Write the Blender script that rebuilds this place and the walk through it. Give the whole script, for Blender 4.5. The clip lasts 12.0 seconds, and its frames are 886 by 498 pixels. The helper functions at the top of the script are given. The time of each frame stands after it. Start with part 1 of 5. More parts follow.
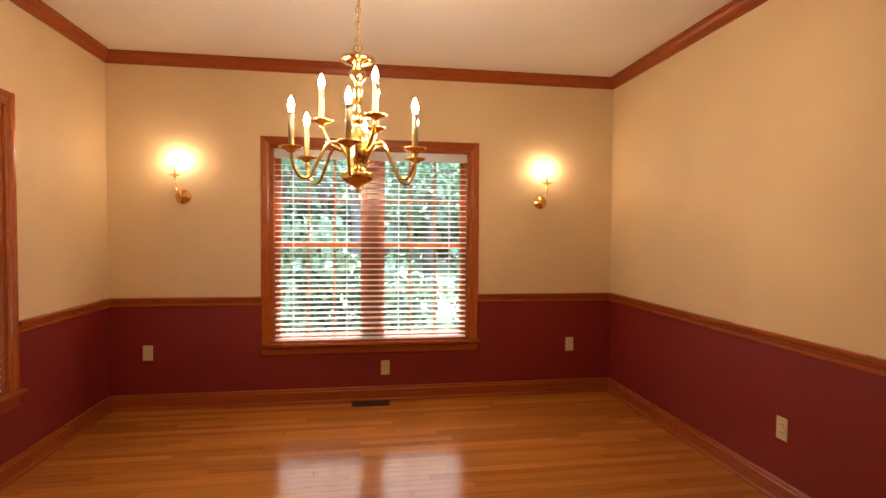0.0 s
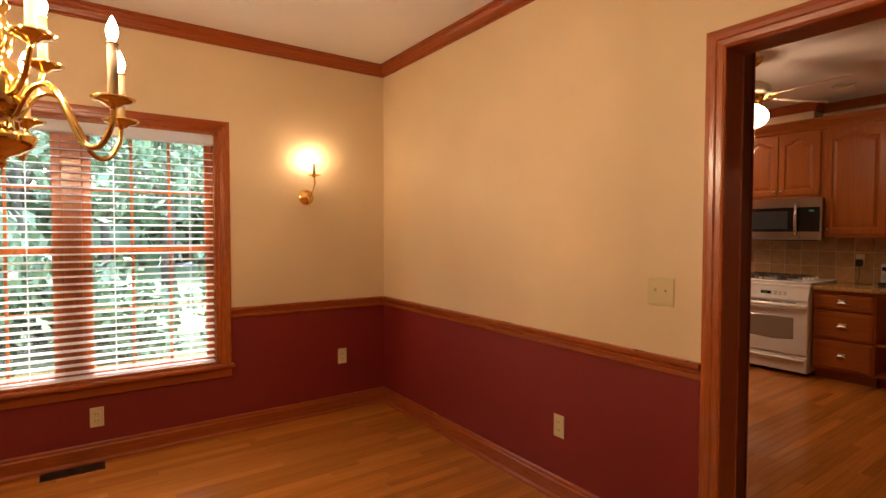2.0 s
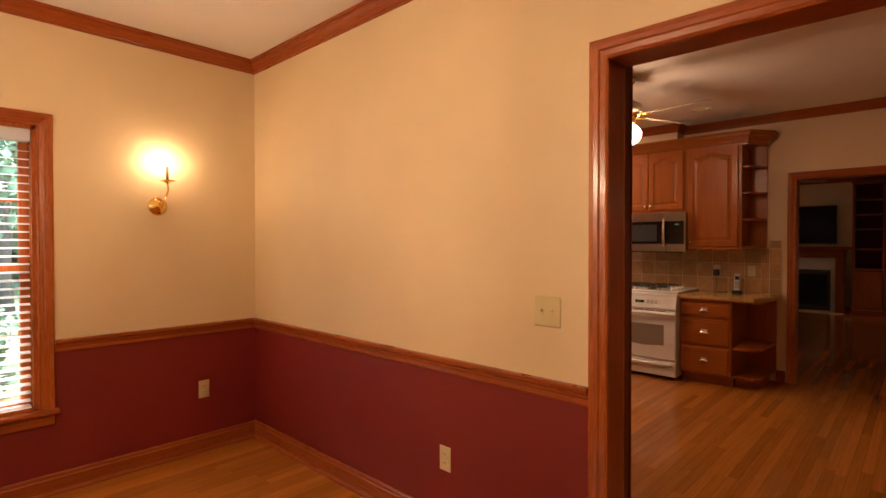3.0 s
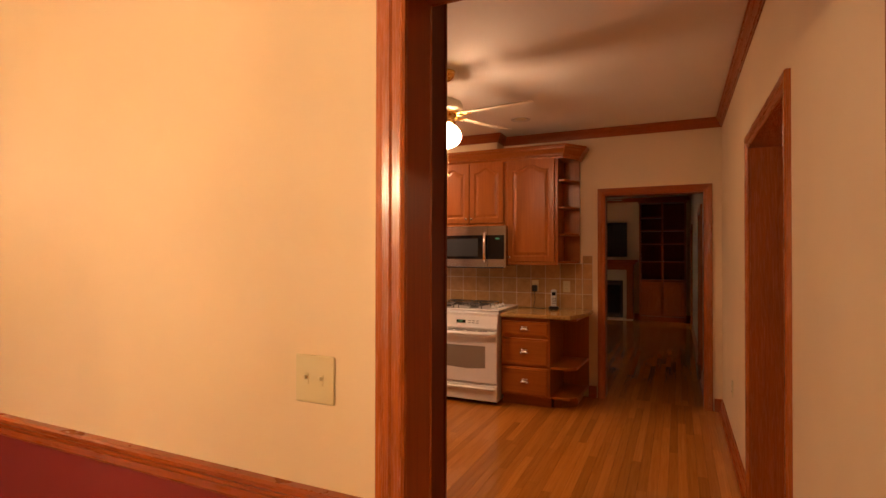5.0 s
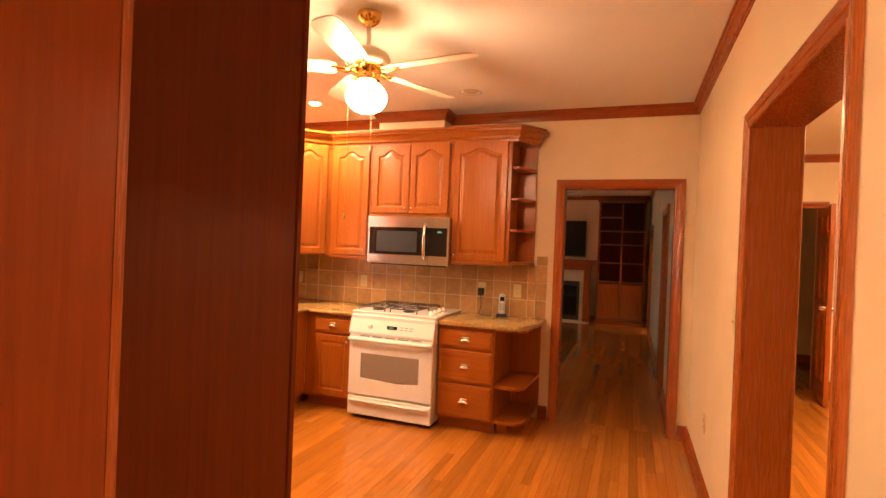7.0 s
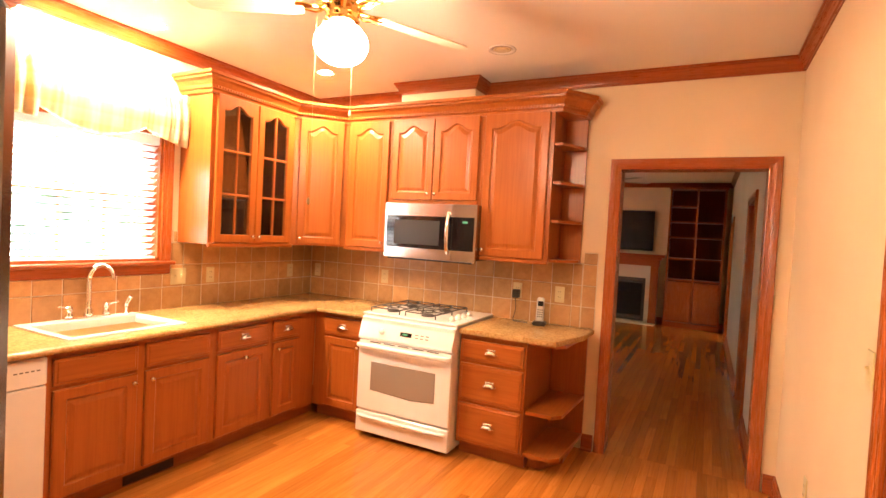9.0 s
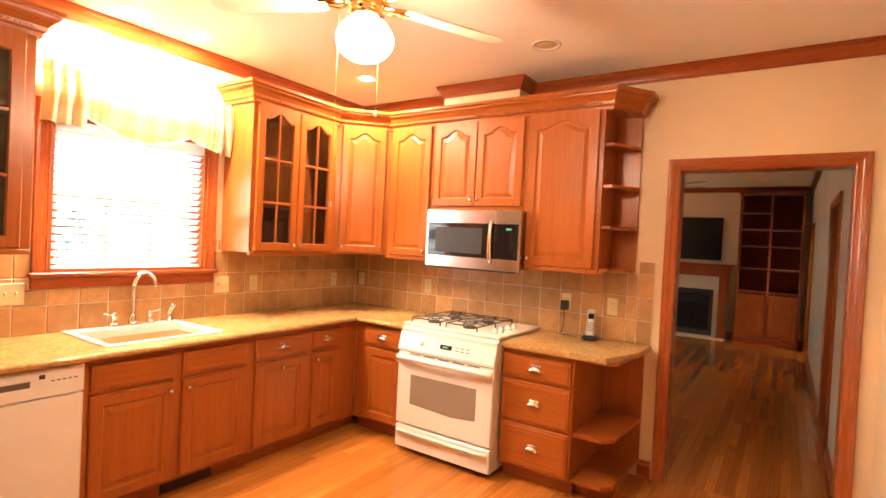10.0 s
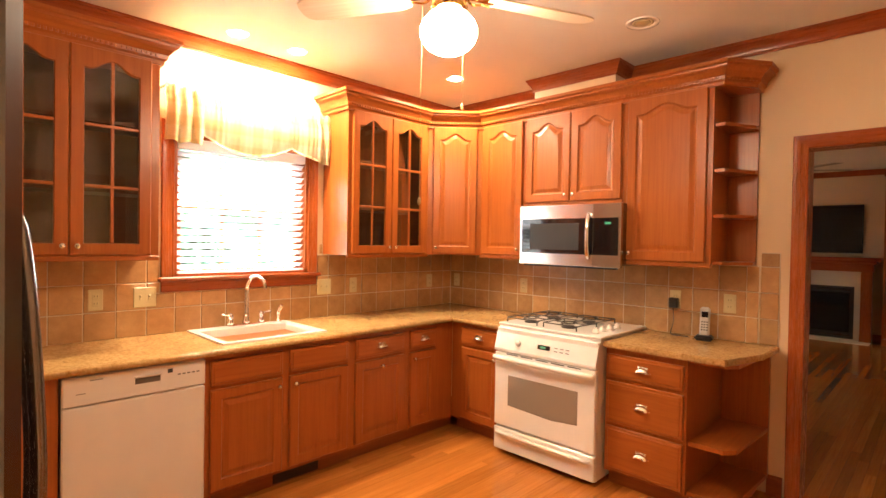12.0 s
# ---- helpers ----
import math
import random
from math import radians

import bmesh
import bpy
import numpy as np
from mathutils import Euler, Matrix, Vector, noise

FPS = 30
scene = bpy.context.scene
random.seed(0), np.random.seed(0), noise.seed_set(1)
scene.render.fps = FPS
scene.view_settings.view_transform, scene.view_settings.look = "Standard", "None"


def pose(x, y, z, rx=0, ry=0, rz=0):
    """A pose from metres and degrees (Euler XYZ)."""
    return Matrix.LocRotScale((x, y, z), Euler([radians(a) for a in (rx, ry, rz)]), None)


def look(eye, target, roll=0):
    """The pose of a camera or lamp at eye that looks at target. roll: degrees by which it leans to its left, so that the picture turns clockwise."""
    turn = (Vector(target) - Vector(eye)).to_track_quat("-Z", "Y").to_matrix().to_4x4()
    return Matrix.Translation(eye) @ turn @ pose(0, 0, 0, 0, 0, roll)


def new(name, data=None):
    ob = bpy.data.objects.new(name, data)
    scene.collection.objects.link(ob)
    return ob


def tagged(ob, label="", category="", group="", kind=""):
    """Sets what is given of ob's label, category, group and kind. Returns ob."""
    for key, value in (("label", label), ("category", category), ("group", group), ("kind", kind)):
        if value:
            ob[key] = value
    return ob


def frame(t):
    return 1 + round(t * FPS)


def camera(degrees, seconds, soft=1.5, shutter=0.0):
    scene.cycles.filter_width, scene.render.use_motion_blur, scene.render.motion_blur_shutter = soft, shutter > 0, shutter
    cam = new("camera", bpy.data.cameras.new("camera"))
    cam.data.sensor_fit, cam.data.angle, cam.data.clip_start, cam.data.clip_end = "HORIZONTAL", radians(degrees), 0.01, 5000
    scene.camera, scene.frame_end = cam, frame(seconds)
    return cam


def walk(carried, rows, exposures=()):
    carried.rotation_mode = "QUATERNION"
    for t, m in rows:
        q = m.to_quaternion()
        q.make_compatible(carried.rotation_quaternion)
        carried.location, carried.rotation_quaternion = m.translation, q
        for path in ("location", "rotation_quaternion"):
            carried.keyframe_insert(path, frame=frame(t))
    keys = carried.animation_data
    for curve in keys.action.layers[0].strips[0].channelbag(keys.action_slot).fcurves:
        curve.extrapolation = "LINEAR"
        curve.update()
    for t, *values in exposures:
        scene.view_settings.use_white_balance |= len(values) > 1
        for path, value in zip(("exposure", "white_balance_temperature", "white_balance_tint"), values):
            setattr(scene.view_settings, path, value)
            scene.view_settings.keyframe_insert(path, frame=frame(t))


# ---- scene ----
cam = camera(81.6, 12.0)
PATH = [
    (0, (2.776, 1.027, 1.339), (3.077, 3.003, 1.278), 0.4),
    (0.5, (2.764, 1.163, 1.347), (3.308, 3.086, 1.27), 0.2),
    (1, (2.773, 1.282, 1.354), (3.531, 3.13, 1.27), 0.3),
    (1.5, (2.824, 1.407, 1.351), (3.762, 3.172, 1.269), 0.1),
    (2, (2.894, 1.524, 1.35), (4.041, 3.162, 1.285), 0.1),
    (2.5, (2.985, 1.595, 1.365), (4.316, 3.088, 1.319), -0.1),
    (3, (3.108, 1.667, 1.377), (4.565, 3.037, 1.352), 0.0),
    (3.5, (3.256, 1.747, 1.39), (4.839, 2.97, 1.383), -0.2),
    (3.7, (3.324, 1.771, 1.393), (4.953, 2.932, 1.395), -0.3),
    (5.3, (3.954, 1.964, 1.417), (5.797, 2.741, 1.443), 0.3),
    (5.5, (4.033, 1.979, 1.419), (5.887, 2.727, 1.449), 0.5),
    (6, (4.223, 2.007, 1.434), (6.09, 2.723, 1.456), 1.3),
    (6.5, (4.42, 2.033, 1.439), (6.294, 2.73, 1.453), 1.9),
    (7, (4.62, 2.028, 1.445), (6.498, 2.719, 1.437), 2.3),
    (8.8, (5.311, 2.023, 1.485), (7.107, 2.901, 1.422), 3.1),
    (9, (5.371, 2.021, 1.486), (7.148, 2.937, 1.423), 3.1),
    (9.5, (5.479, 2.01, 1.481), (7.206, 3.018, 1.428), 2.8),
    (10, (5.566, 2.007, 1.476), (7.229, 3.117, 1.44), 2.9),
    (10.5, (5.609, 2.011, 1.464), (7.208, 3.211, 1.443), 3.0),
    (11, (5.621, 2.013, 1.449), (7.162, 3.288, 1.436), 2.7),
    (11.5, (5.623, 2.017, 1.44), (7.106, 3.359, 1.42), 1.9),
    (12, (5.622, 2.022, 1.435), (7.049, 3.423, 1.404), 1.0),
]
EXPOSURES = [
    (0.0, 4.95, 6500, 13), (1.5, 4.92, 6600, 14), (2.5, 5.0, 6700, 16), (3.7, 5.36, 7000, 18), (5.5, 5.65, 7600, 22), (6.5, 6.28, 8000, 24), (7.0, 6.9, 7800, 20),
    (8.8, 7.5, 6400, 10), (9.5, 7.5, 6200, 7), (10.5, 7.32, 6050, 4), (12.0, 6.95, 5950, 2)]
walk(cam, [(t, look(eye, target, roll)) for t, eye, target, roll in PATH], EXPOSURES)

# ---- world and sun ----
world = bpy.data.worlds.new("sky")
scene.world = world
world.use_nodes = True
wn = world.node_tree.nodes
sky = wn.new("ShaderNodeTexSky")
sky.sky_type = "NISHITA"
sky.sun_disc = False
sky.sun_elevation = radians(62)
sky.sun_rotation = radians(10)
wn["Background"].inputs["Strength"].default_value = 0.15
world.node_tree.links.new(sky.outputs["Color"], wn["Background"].inputs["Color"])
sun_data = bpy.data.lights.new("sun", "SUN")
sun_data.energy, sun_data.angle, sun_data.color = 0.9, radians(14), (1.0, 0.95, 0.87)
sun = new("sun", sun_data)
sun.matrix_world = look((9.2, 24, 36), (6, 6, 0))

BULB_W, SCONCE_W, GLOBE_W, CAN_W, HALL_W = 0.21, 0.115, 0.44, 0.22, 1.1
WARM = (1.0, 0.69, 0.42)

# ---- plan ----
CEIL = 2.65
DW, DE, DS, DN = 0.90, 4.85, -1.2, 5.14        # dining room
KW, KE, KS, KN = 4.97, 9.08, 1.57, 5.31        # kitchen
RAIL = 0.80                                    # underside of the chair rail
JAMB_N, JAMB_S, HEAD = 2.49, 1.60, 2.03        # dining-kitchen opening
LE, LS, LN = 15.9, 1.68, 6.4                   # living room
HS, HN, HE = -1.4, 1.39, 11.5                  # hall behind the south wall


# ---- materials ----
def material(name, base, rough=0.5, metal=0.0, spec=0.5, coat=0.0):
    m = bpy.data.materials.new(name)
    m.use_nodes = True
    b = m.node_tree.nodes["Principled BSDF"]
    b.inputs["Base Color"].default_value = (*base, 1)
    b.inputs["Roughness"].default_value = rough
    b.inputs["Metallic"].default_value = metal
    b.inputs["Specular IOR Level"].default_value = spec
    b.inputs["Coat Weight"].default_value = coat
    b.inputs["Coat Roughness"].default_value = 0.12
    return m, m.node_tree.nodes, m.node_tree.links, b


def node(nodes, kind, **values):
    n = nodes.new(kind)
    for key, value in values.items():
        n.inputs[key.replace("_", " ")].default_value = value
    return n


def coords(nodes, links, scale=(1, 1, 1), rot=(0, 0, 0)):
    tc = nodes.new("ShaderNodeTexCoord")
    mp = nodes.new("ShaderNodeMapping")
    mp.inputs["Scale"].default_value = scale
    mp.inputs["Rotation"].default_value = [radians(a) for a in rot]
    links.new(tc.outputs["Object"], mp.inputs["Vector"])
    return mp.outputs["Vector"]


def ramp(nodes, links, source, stops):
    r = nodes.new("ShaderNodeValToRGB")
    el = r.color_ramp.elements
    while len(el) < len(stops):
        el.new(0.5)
    for e, (p, c) in zip(el, stops):
        e.position, e.color = p, (*c, 1)
    links.new(source, r.inputs["Fac"])
    return r.outputs["Color"]


def bump(nodes, links, source, b, strength=0.2, distance=0.002):
    bp = nodes.new("ShaderNodeBump")
    bp.inputs["Strength"].default_value = strength
    bp.inputs["Distance"].default_value = distance
    links.new(source, bp.inputs["Height"])
    links.new(bp.outputs["Normal"], b.inputs["Normal"])


def paint(name, base, rough=0.55, vary=0.06):
    m, n, l, b = material(name, base, rough)
    v = coords(n, l)
    big = node(n, "ShaderNodeTexNoise", Scale=1.3, Detail=3.0)
    l.new(v, big.inputs["Vector"])
    c = ramp(n, l, big.outputs["Fac"], [(0.3, [x * (1 - vary) for x in base]), (0.7, [min(1, x * (1 + vary)) for x in base])])
    l.new(c, b.inputs["Base Color"])
    fine = node(n, "ShaderNodeTexNoise", Scale=160.0, Detail=2.0)
    l.new(v, fine.inputs["Vector"])
    bump(n, l, fine.outputs["Fac"], b, 0.12, 0.001)
    return m


def wood(name, dark, light, rough=0.32, axis="z", scale=1.0, by_object=False, coat=0.0, spec=0.35):
    """Straight-grained wood whose grain runs along one axis of the object."""
    m, n, l, b = material(name, light, rough, spec=spec, coat=coat)
    k = {"flat": (1.3, 1.3, 38), "x": (1.3, 38, 38), "y": (38, 1.3, 38), "z": (38, 38, 1.3)}[axis]
    v = coords(n, l, [a * scale for a in k])
    if by_object:
        info = n.new("ShaderNodeNewGeometry" if by_object == "island" else "ShaderNodeObjectInfo")
        chance = info.outputs["Random Per Island" if by_object == "island" else "Random"]
        add = n.new("ShaderNodeVectorMath")
        add.operation = "ADD"
        mul = n.new("ShaderNodeVectorMath")
        mul.operation = "SCALE"
        mul.inputs["Scale"].default_value = 37.0
        comb = n.new("ShaderNodeCombineXYZ")
        for s in "XYZ":
            l.new(chance, comb.inputs[s])
        l.new(comb.outputs["Vector"], mul.inputs[0])
        l.new(v, add.inputs[0])
        l.new(mul.outputs["Vector"], add.inputs[1])
        v = add.outputs["Vector"]
    grain = node(n, "ShaderNodeTexNoise", Scale=2.2, Detail=7.0, Roughness=0.65, Distortion=0.5)
    l.new(v, grain.inputs["Vector"])
    mid = [(p + q) / 2 for p, q in zip(dark, light)]
    c = ramp(n, l, grain.outputs["Fac"], [(0.28, dark), (0.5, mid), (0.74, light)])
    if by_object:
        hue = n.new("ShaderNodeHueSaturation")
        mr = n.new("ShaderNodeMapRange")
        mr.inputs["To Min"].default_value, mr.inputs["To Max"].default_value = 0.74, 1.16
        l.new(chance, mr.inputs["Value"])
        l.new(mr.outputs["Result"], hue.inputs["Value"])
        l.new(c, hue.inputs["Color"])
        c = hue.outputs["Color"]
    l.new(c, b.inputs["Base Color"])
    pores = node(n, "ShaderNodeTexNoise", Scale=9.0, Detail=4.0)
    l.new(v, pores.inputs["Vector"])
    rr = ramp(n, l, pores.outputs["Fac"], [(0.2, [rough * 0.93] * 3), (0.8, [rough * 1.08] * 3)])
    l.new(rr, b.inputs["Roughness"])
    bump(n, l, pores.outputs["Fac"], b, 0.006, 0.0003)
    return m


def metal(name, base, rough, brushed=None):
    m, n, l, b = material(name, base, rough, 1.0)
    v = coords(n, l, brushed or (6, 6, 6))
    t = node(n, "ShaderNodeTexNoise", Scale=20.0, Detail=3.0)
    l.new(v, t.inputs["Vector"])
    l.new(ramp(n, l, t.outputs["Fac"], [(0.2, [rough * 0.88] * 3), (0.8, [min(1, rough * 1.15)] * 3)]), b.inputs["Roughness"])
    return m


def enamel(name, base, rough=0.2):
    m, n, l, b = material(name, base, rough, coat=0.3)
    t = node(n, "ShaderNodeTexNoise", Scale=7.0, Detail=4.0)
    l.new(coords(n, l), t.inputs["Vector"])
    l.new(ramp(n, l, t.outputs["Fac"], [(0.3, [x * 0.96 for x in base]), (0.7, base)]), b.inputs["Base Color"])
    return m


def translucent(name, base):
    m, n, l, b = material(name, base, 0.5)
    tr = n.new("ShaderNodeBsdfTranslucent")
    tr.inputs["Color"].default_value = (*base, 1)
    mix = n.new("ShaderNodeMixShader")
    mix.inputs["Fac"].default_value = 0.62
    t = node(n, "ShaderNodeTexNoise", Scale=30.0)
    l.new(coords(n, l, (1, 8, 8)), t.inputs["Vector"])
    bump(n, l, t.outputs["Fac"], b, 0.05, 0.001)
    l.new(b.outputs["BSDF"], mix.inputs[1])
    l.new(tr.outputs["BSDF"], mix.inputs[2])
    l.new(mix.outputs["Shader"], n["Material Output"].inputs["Surface"])
    return m


def glowing(name, colour, strength):
    m, n, l, b = material(name, (0.9, 0.85, 0.75), 0.3)
    b.inputs["Emission Color"].default_value = (*colour, 1)
    b.inputs["Emission Strength"].default_value = strength
    return m


def clear_glass(name, tint=(1, 1, 1)):
    m = bpy.data.materials.new(name)
    m.use_nodes = True
    n, l = m.node_tree.nodes, m.node_tree.links
    n.clear()
    out = n.new("ShaderNodeOutputMaterial")
    mix = n.new("ShaderNodeMixShader")
    tr = n.new("ShaderNodeBsdfTransparent")
    gl = n.new("ShaderNodeBsdfGlossy")
    fr = n.new("ShaderNodeFresnel")
    tr.inputs["Color"].default_value = (*tint, 1)
    gl.inputs["Roughness"].default_value = 0.02
    fr.inputs["IOR"].default_value = 1.5
    l.new(fr.outputs["Fac"], mix.inputs["Fac"])
    l.new(tr.outputs["BSDF"], mix.inputs[1])
    l.new(gl.outputs["BSDF"], mix.inputs[2])
    l.new(mix.outputs["Shader"], out.inputs["Surface"])
    return m


def granite():
    m, n, l, b = material("tan_granite", (0.5, 0.36, 0.2), 0.13)
    v = coords(n, l)
    a = node(n, "ShaderNodeTexNoise", Scale=60.0, Detail=6.0, Roughness=0.7)
    l.new(v, a.inputs["Vector"])
    c = ramp(n, l, a.outputs["Fac"], [(0.28, (0.26, 0.14, 0.045)), (0.42, (0.43, 0.265, 0.095)), (0.55, (0.52, 0.345, 0.14)), (0.75, (0.62, 0.45, 0.21))])
    w = node(n, "ShaderNodeTexNoise", Scale=3.5, Detail=5.0, Distortion=2.5)
    l.new(v, w.inputs["Vector"])
    mx = n.new("ShaderNodeMix")
    mx.data_type, mx.blend_type = "RGBA", "MULTIPLY"
    mx.inputs["Factor"].default_value = 0.55
    l.new(c, mx.inputs["A"])
    l.new(ramp(n, l, w.outputs["Fac"], [(0.35, (0.78, 0.66, 0.52)), (0.6, (1, 0.96, 0.9))]), mx.inputs["B"])
    l.new(mx.outputs["Result"], b.inputs["Base Color"])
    return m


def tile_material():
    m, n, l, b = material("tan_ceramic", (0.36, 0.23, 0.12), 0.3)
    info = n.new("ShaderNodeObjectInfo")
    t = node(n, "ShaderNodeTexNoise", Scale=14.0, Detail=6.0, Roughness=0.7)
    t.noise_dimensions = "4D"
    l.new(coords(n, l), t.inputs["Vector"])
    mm = n.new("ShaderNodeMath")
    mm.operation = "MULTIPLY"
    mm.inputs[1].default_value = 40.0
    l.new(info.outputs["Random"], mm.inputs[0])
    l.new(mm.outputs["Value"], t.inputs["W"])
    c = ramp(n, l, t.outputs["Fac"], [(0.25, (0.33, 0.172, 0.064)), (0.5, (0.43, 0.24, 0.095)), (0.75, (0.52, 0.315, 0.138))])
    hue = n.new("ShaderNodeHueSaturation")
    mr = n.new("ShaderNodeMapRange")
    mr.inputs["To Min"].default_value, mr.inputs["To Max"].default_value = 0.82, 1.12
    l.new(info.outputs["Random"], mr.inputs["Value"])
    l.new(mr.outputs["Result"], hue.inputs["Value"])
    l.new(c, hue.inputs["Color"])
    l.new(hue.outputs["Color"], b.inputs["Base Color"])
    bump(n, l, t.outputs["Fac"], b, 0.25, 0.002)
    return m


def plaid():
    m, n, l, b = material("plaid_fabric", (0.8, 0.6, 0.3), 0.9)
    tc = n.new("ShaderNodeTexCoord")
    sep = n.new("ShaderNodeSeparateXYZ")
    l.new(tc.outputs["Object"], sep.inputs["Vector"])
    bands = []
    for s in ("X", "Z"):
        a = n.new("ShaderNodeMath")
        a.operation = "MULTIPLY"
        a.inputs[1].default_value = 2 * math.pi / 0.13
        sn = n.new("ShaderNodeMath")
        sn.operation = "SINE"
        l.new(sep.outputs[s], a.inputs[0])
        l.new(a.outputs["Value"], sn.inputs[0])
        edge = n.new("ShaderNodeMapRange")
        edge.inputs["From Min"].default_value, edge.inputs["From Max"].default_value = -0.35, 0.35
        l.new(sn.outputs["Value"], edge.inputs["Value"])
        bands.append(edge.outputs["Result"])
    sm = n.new("ShaderNodeMath")
    sm.operation = "ADD"
    l.new(bands[0], sm.inputs[0])
    l.new(bands[1], sm.inputs[1])
    mr = n.new("ShaderNodeMapRange")
    mr.inputs["From Min"].default_value, mr.inputs["From Max"].default_value = 0.0, 2.0
    l.new(sm.outputs["Value"], mr.inputs["Value"])
    l.new(ramp(n, l, mr.outputs["Result"], [(0.05, (0.75, 0.69, 0.53)), (0.5, (0.71, 0.61, 0.39)), (0.95, (0.66, 0.52, 0.28))]), b.inputs["Base Color"])
    b.inputs["Subsurface Weight"].default_value = 0.0
    weave = node(n, "ShaderNodeTexNoise", Scale=300.0)
    l.new(tc.outputs["Object"], weave.inputs["Vector"])
    bump(n, l, weave.outputs["Fac"], b, 0.3, 0.001)
    return m


def foliage(name, dark, light):
    m, n, l, b = material(name, light, 0.6)
    t = node(n, "ShaderNodeTexNoise", Scale=1.5, Detail=6.0)
    l.new(coords(n, l), t.inputs["Vector"])
    l.new(ramp(n, l, t.outputs["Fac"], [(0.3, dark), (0.7, light)]), b.inputs["Base Color"])
    return m


CREAM = paint("cream_paint", (0.66, 0.51, 0.31))
KITCHEN_PAINT = paint("warm_beige_paint", (0.68, 0.52, 0.33))
BURGUNDY = paint("burgundy_paint", (0.19, 0.0145, 0.011), 0.5)
CEILING_WHITE = paint("ceiling_white", (0.76, 0.72, 0.66), 0.8, 0.03)
GREY_PAINT = paint("pale_grey_paint", (0.53, 0.5, 0.47))
TRIM_X = wood("trim_along_x", (0.225, 0.045, 0.0085), (0.335, 0.077, 0.015), 0.28, "x")
TRIM_Y = wood("trim_along_y", (0.225, 0.045, 0.0085), (0.335, 0.077, 0.015), 0.28, "y")
TRIM_H = wood("trim_level", (0.225, 0.045, 0.0085), (0.335, 0.077, 0.015), 0.28, "flat")
TRIM_Z = wood("trim_upright", (0.27, 0.063, 0.012), (0.40, 0.103, 0.021), 0.27, "z", coat=0.2, spec=0.45)
# stained wood darkened and dulled to carry the shade on panel and bookcase back
SHADED_WOOD = wood("shaded_wood", (0.09, 0.016, 0.003), (0.14, 0.027, 0.005), 0.45, "z", 0.6, spec=0.12)
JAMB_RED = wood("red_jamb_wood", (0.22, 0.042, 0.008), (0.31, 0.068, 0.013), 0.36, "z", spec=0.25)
CAB = wood("cabinet_maple", (0.28, 0.070, 0.011), (0.39, 0.117, 0.020), 0.3, "z", 0.7)
CAB_X = wood("cabinet_maple_across", (0.28, 0.070, 0.011), (0.39, 0.117, 0.020), 0.3, "x", 0.7)
# cabinet wood at about half tone; the shade behind the glass as colour
CAB_SHADED = wood("cabinet_inside_shaded", (0.12, 0.05, 0.02), (0.2, 0.09, 0.035), 0.5, "z", 0.7)
OAK = wood("oak_plank", (0.37, 0.122, 0.019), (0.52, 0.198, 0.036), 0.17, "x", 1.0, True, 0.25)
OAK_FAR = wood("oak_floor", (0.37, 0.122, 0.019), (0.52, 0.198, 0.036), 0.17, "x", 1.0, "island", 0.25)
SUBFLOOR = material("dark_seam", (0.2, 0.07, 0.017), 0.7)[0]
BRASS = metal("polished_brass", (0.86, 0.58, 0.2), 0.12)
NICKEL = metal("satin_nickel", (0.84, 0.8, 0.74), 0.22)
CHAIN = metal("dull_chain", (0.4, 0.3, 0.16), 0.5)
CHROME = metal("chrome", (0.85, 0.85, 0.86), 0.07)
STEEL = metal("brushed_steel", (0.56, 0.53, 0.5), 0.2, (3, 3, 160))
FRIDGE_STEEL = metal("fridge_steel", (0.17, 0.165, 0.17), 0.22, (3, 3, 160))
STEEL_DARK = metal("dark_steel", (0.2, 0.19, 0.19), 0.25, (3, 160, 3))
IRON = paint("cast_iron", (0.055, 0.05, 0.047), 0.38, 0.2)
BLACK_GLASS = material("black_glass", (0.008, 0.008, 0.01), 0.06)[0]
GREY_GLASS = material("oven_glass", (0.27, 0.22, 0.17), 0.1)[0]
BLACK = material("black_plastic", (0.02, 0.02, 0.02), 0.4)[0]
SILVER = enamel("silver_plastic", (0.5, 0.49, 0.47), 0.3)
WHITE = enamel("white_enamel", (0.78, 0.76, 0.72))
PLASTIC = enamel("ivory_plastic", (0.58, 0.49, 0.27), 0.3)
SLAT = translucent("white_blind", (0.93, 0.94, 0.95))
CANDLE = enamel("candle_sleeve", (0.3, 0.24, 0.14), 0.5)
SINK = enamel("white_porcelain", (0.88, 0.87, 0.84), 0.15)
FRIDGE_SIDE = enamel("grey_fridge_side", (0.11, 0.1, 0.09), 0.45)
BLADE = wood("pale_blade", (0.6, 0.5, 0.36), (0.72, 0.64, 0.5), 0.4, "x")
GRANITE = granite()
TILE = tile_material()
GROUT = paint("pale_grout", (0.6, 0.52, 0.4), 0.9)
PLAID = plaid()
GLASS = clear_glass("window_glass")
CAB_GLASS = clear_glass("cabinet_glass", (0.9, 0.88, 0.85))
VENT = metal("dark_bronze", (0.08, 0.055, 0.04), 0.45)
BULB = glowing("candle_bulb", WARM, BULB_W / (math.pi * 0.0025))
SCONCE_BULB = glowing("sconce_bulb", WARM, SCONCE_W / (math.pi * 0.0025))
GLOBE = glowing("opal_globe", (1.0, 0.68, 0.44), GLOBE_W / (math.pi * 0.12))
CAN_LAMP = glowing("downlight_lamp", (1.0, 0.69, 0.44), CAN_W / (math.pi * 0.0036))
SIDE_LAMP = glowing("side_lamp", WARM, 0.3 * HALL_W / (math.pi * 0.07))
HALL_LAMP = glowing("hall_lamp", WARM, HALL_W / (math.pi * 0.07))
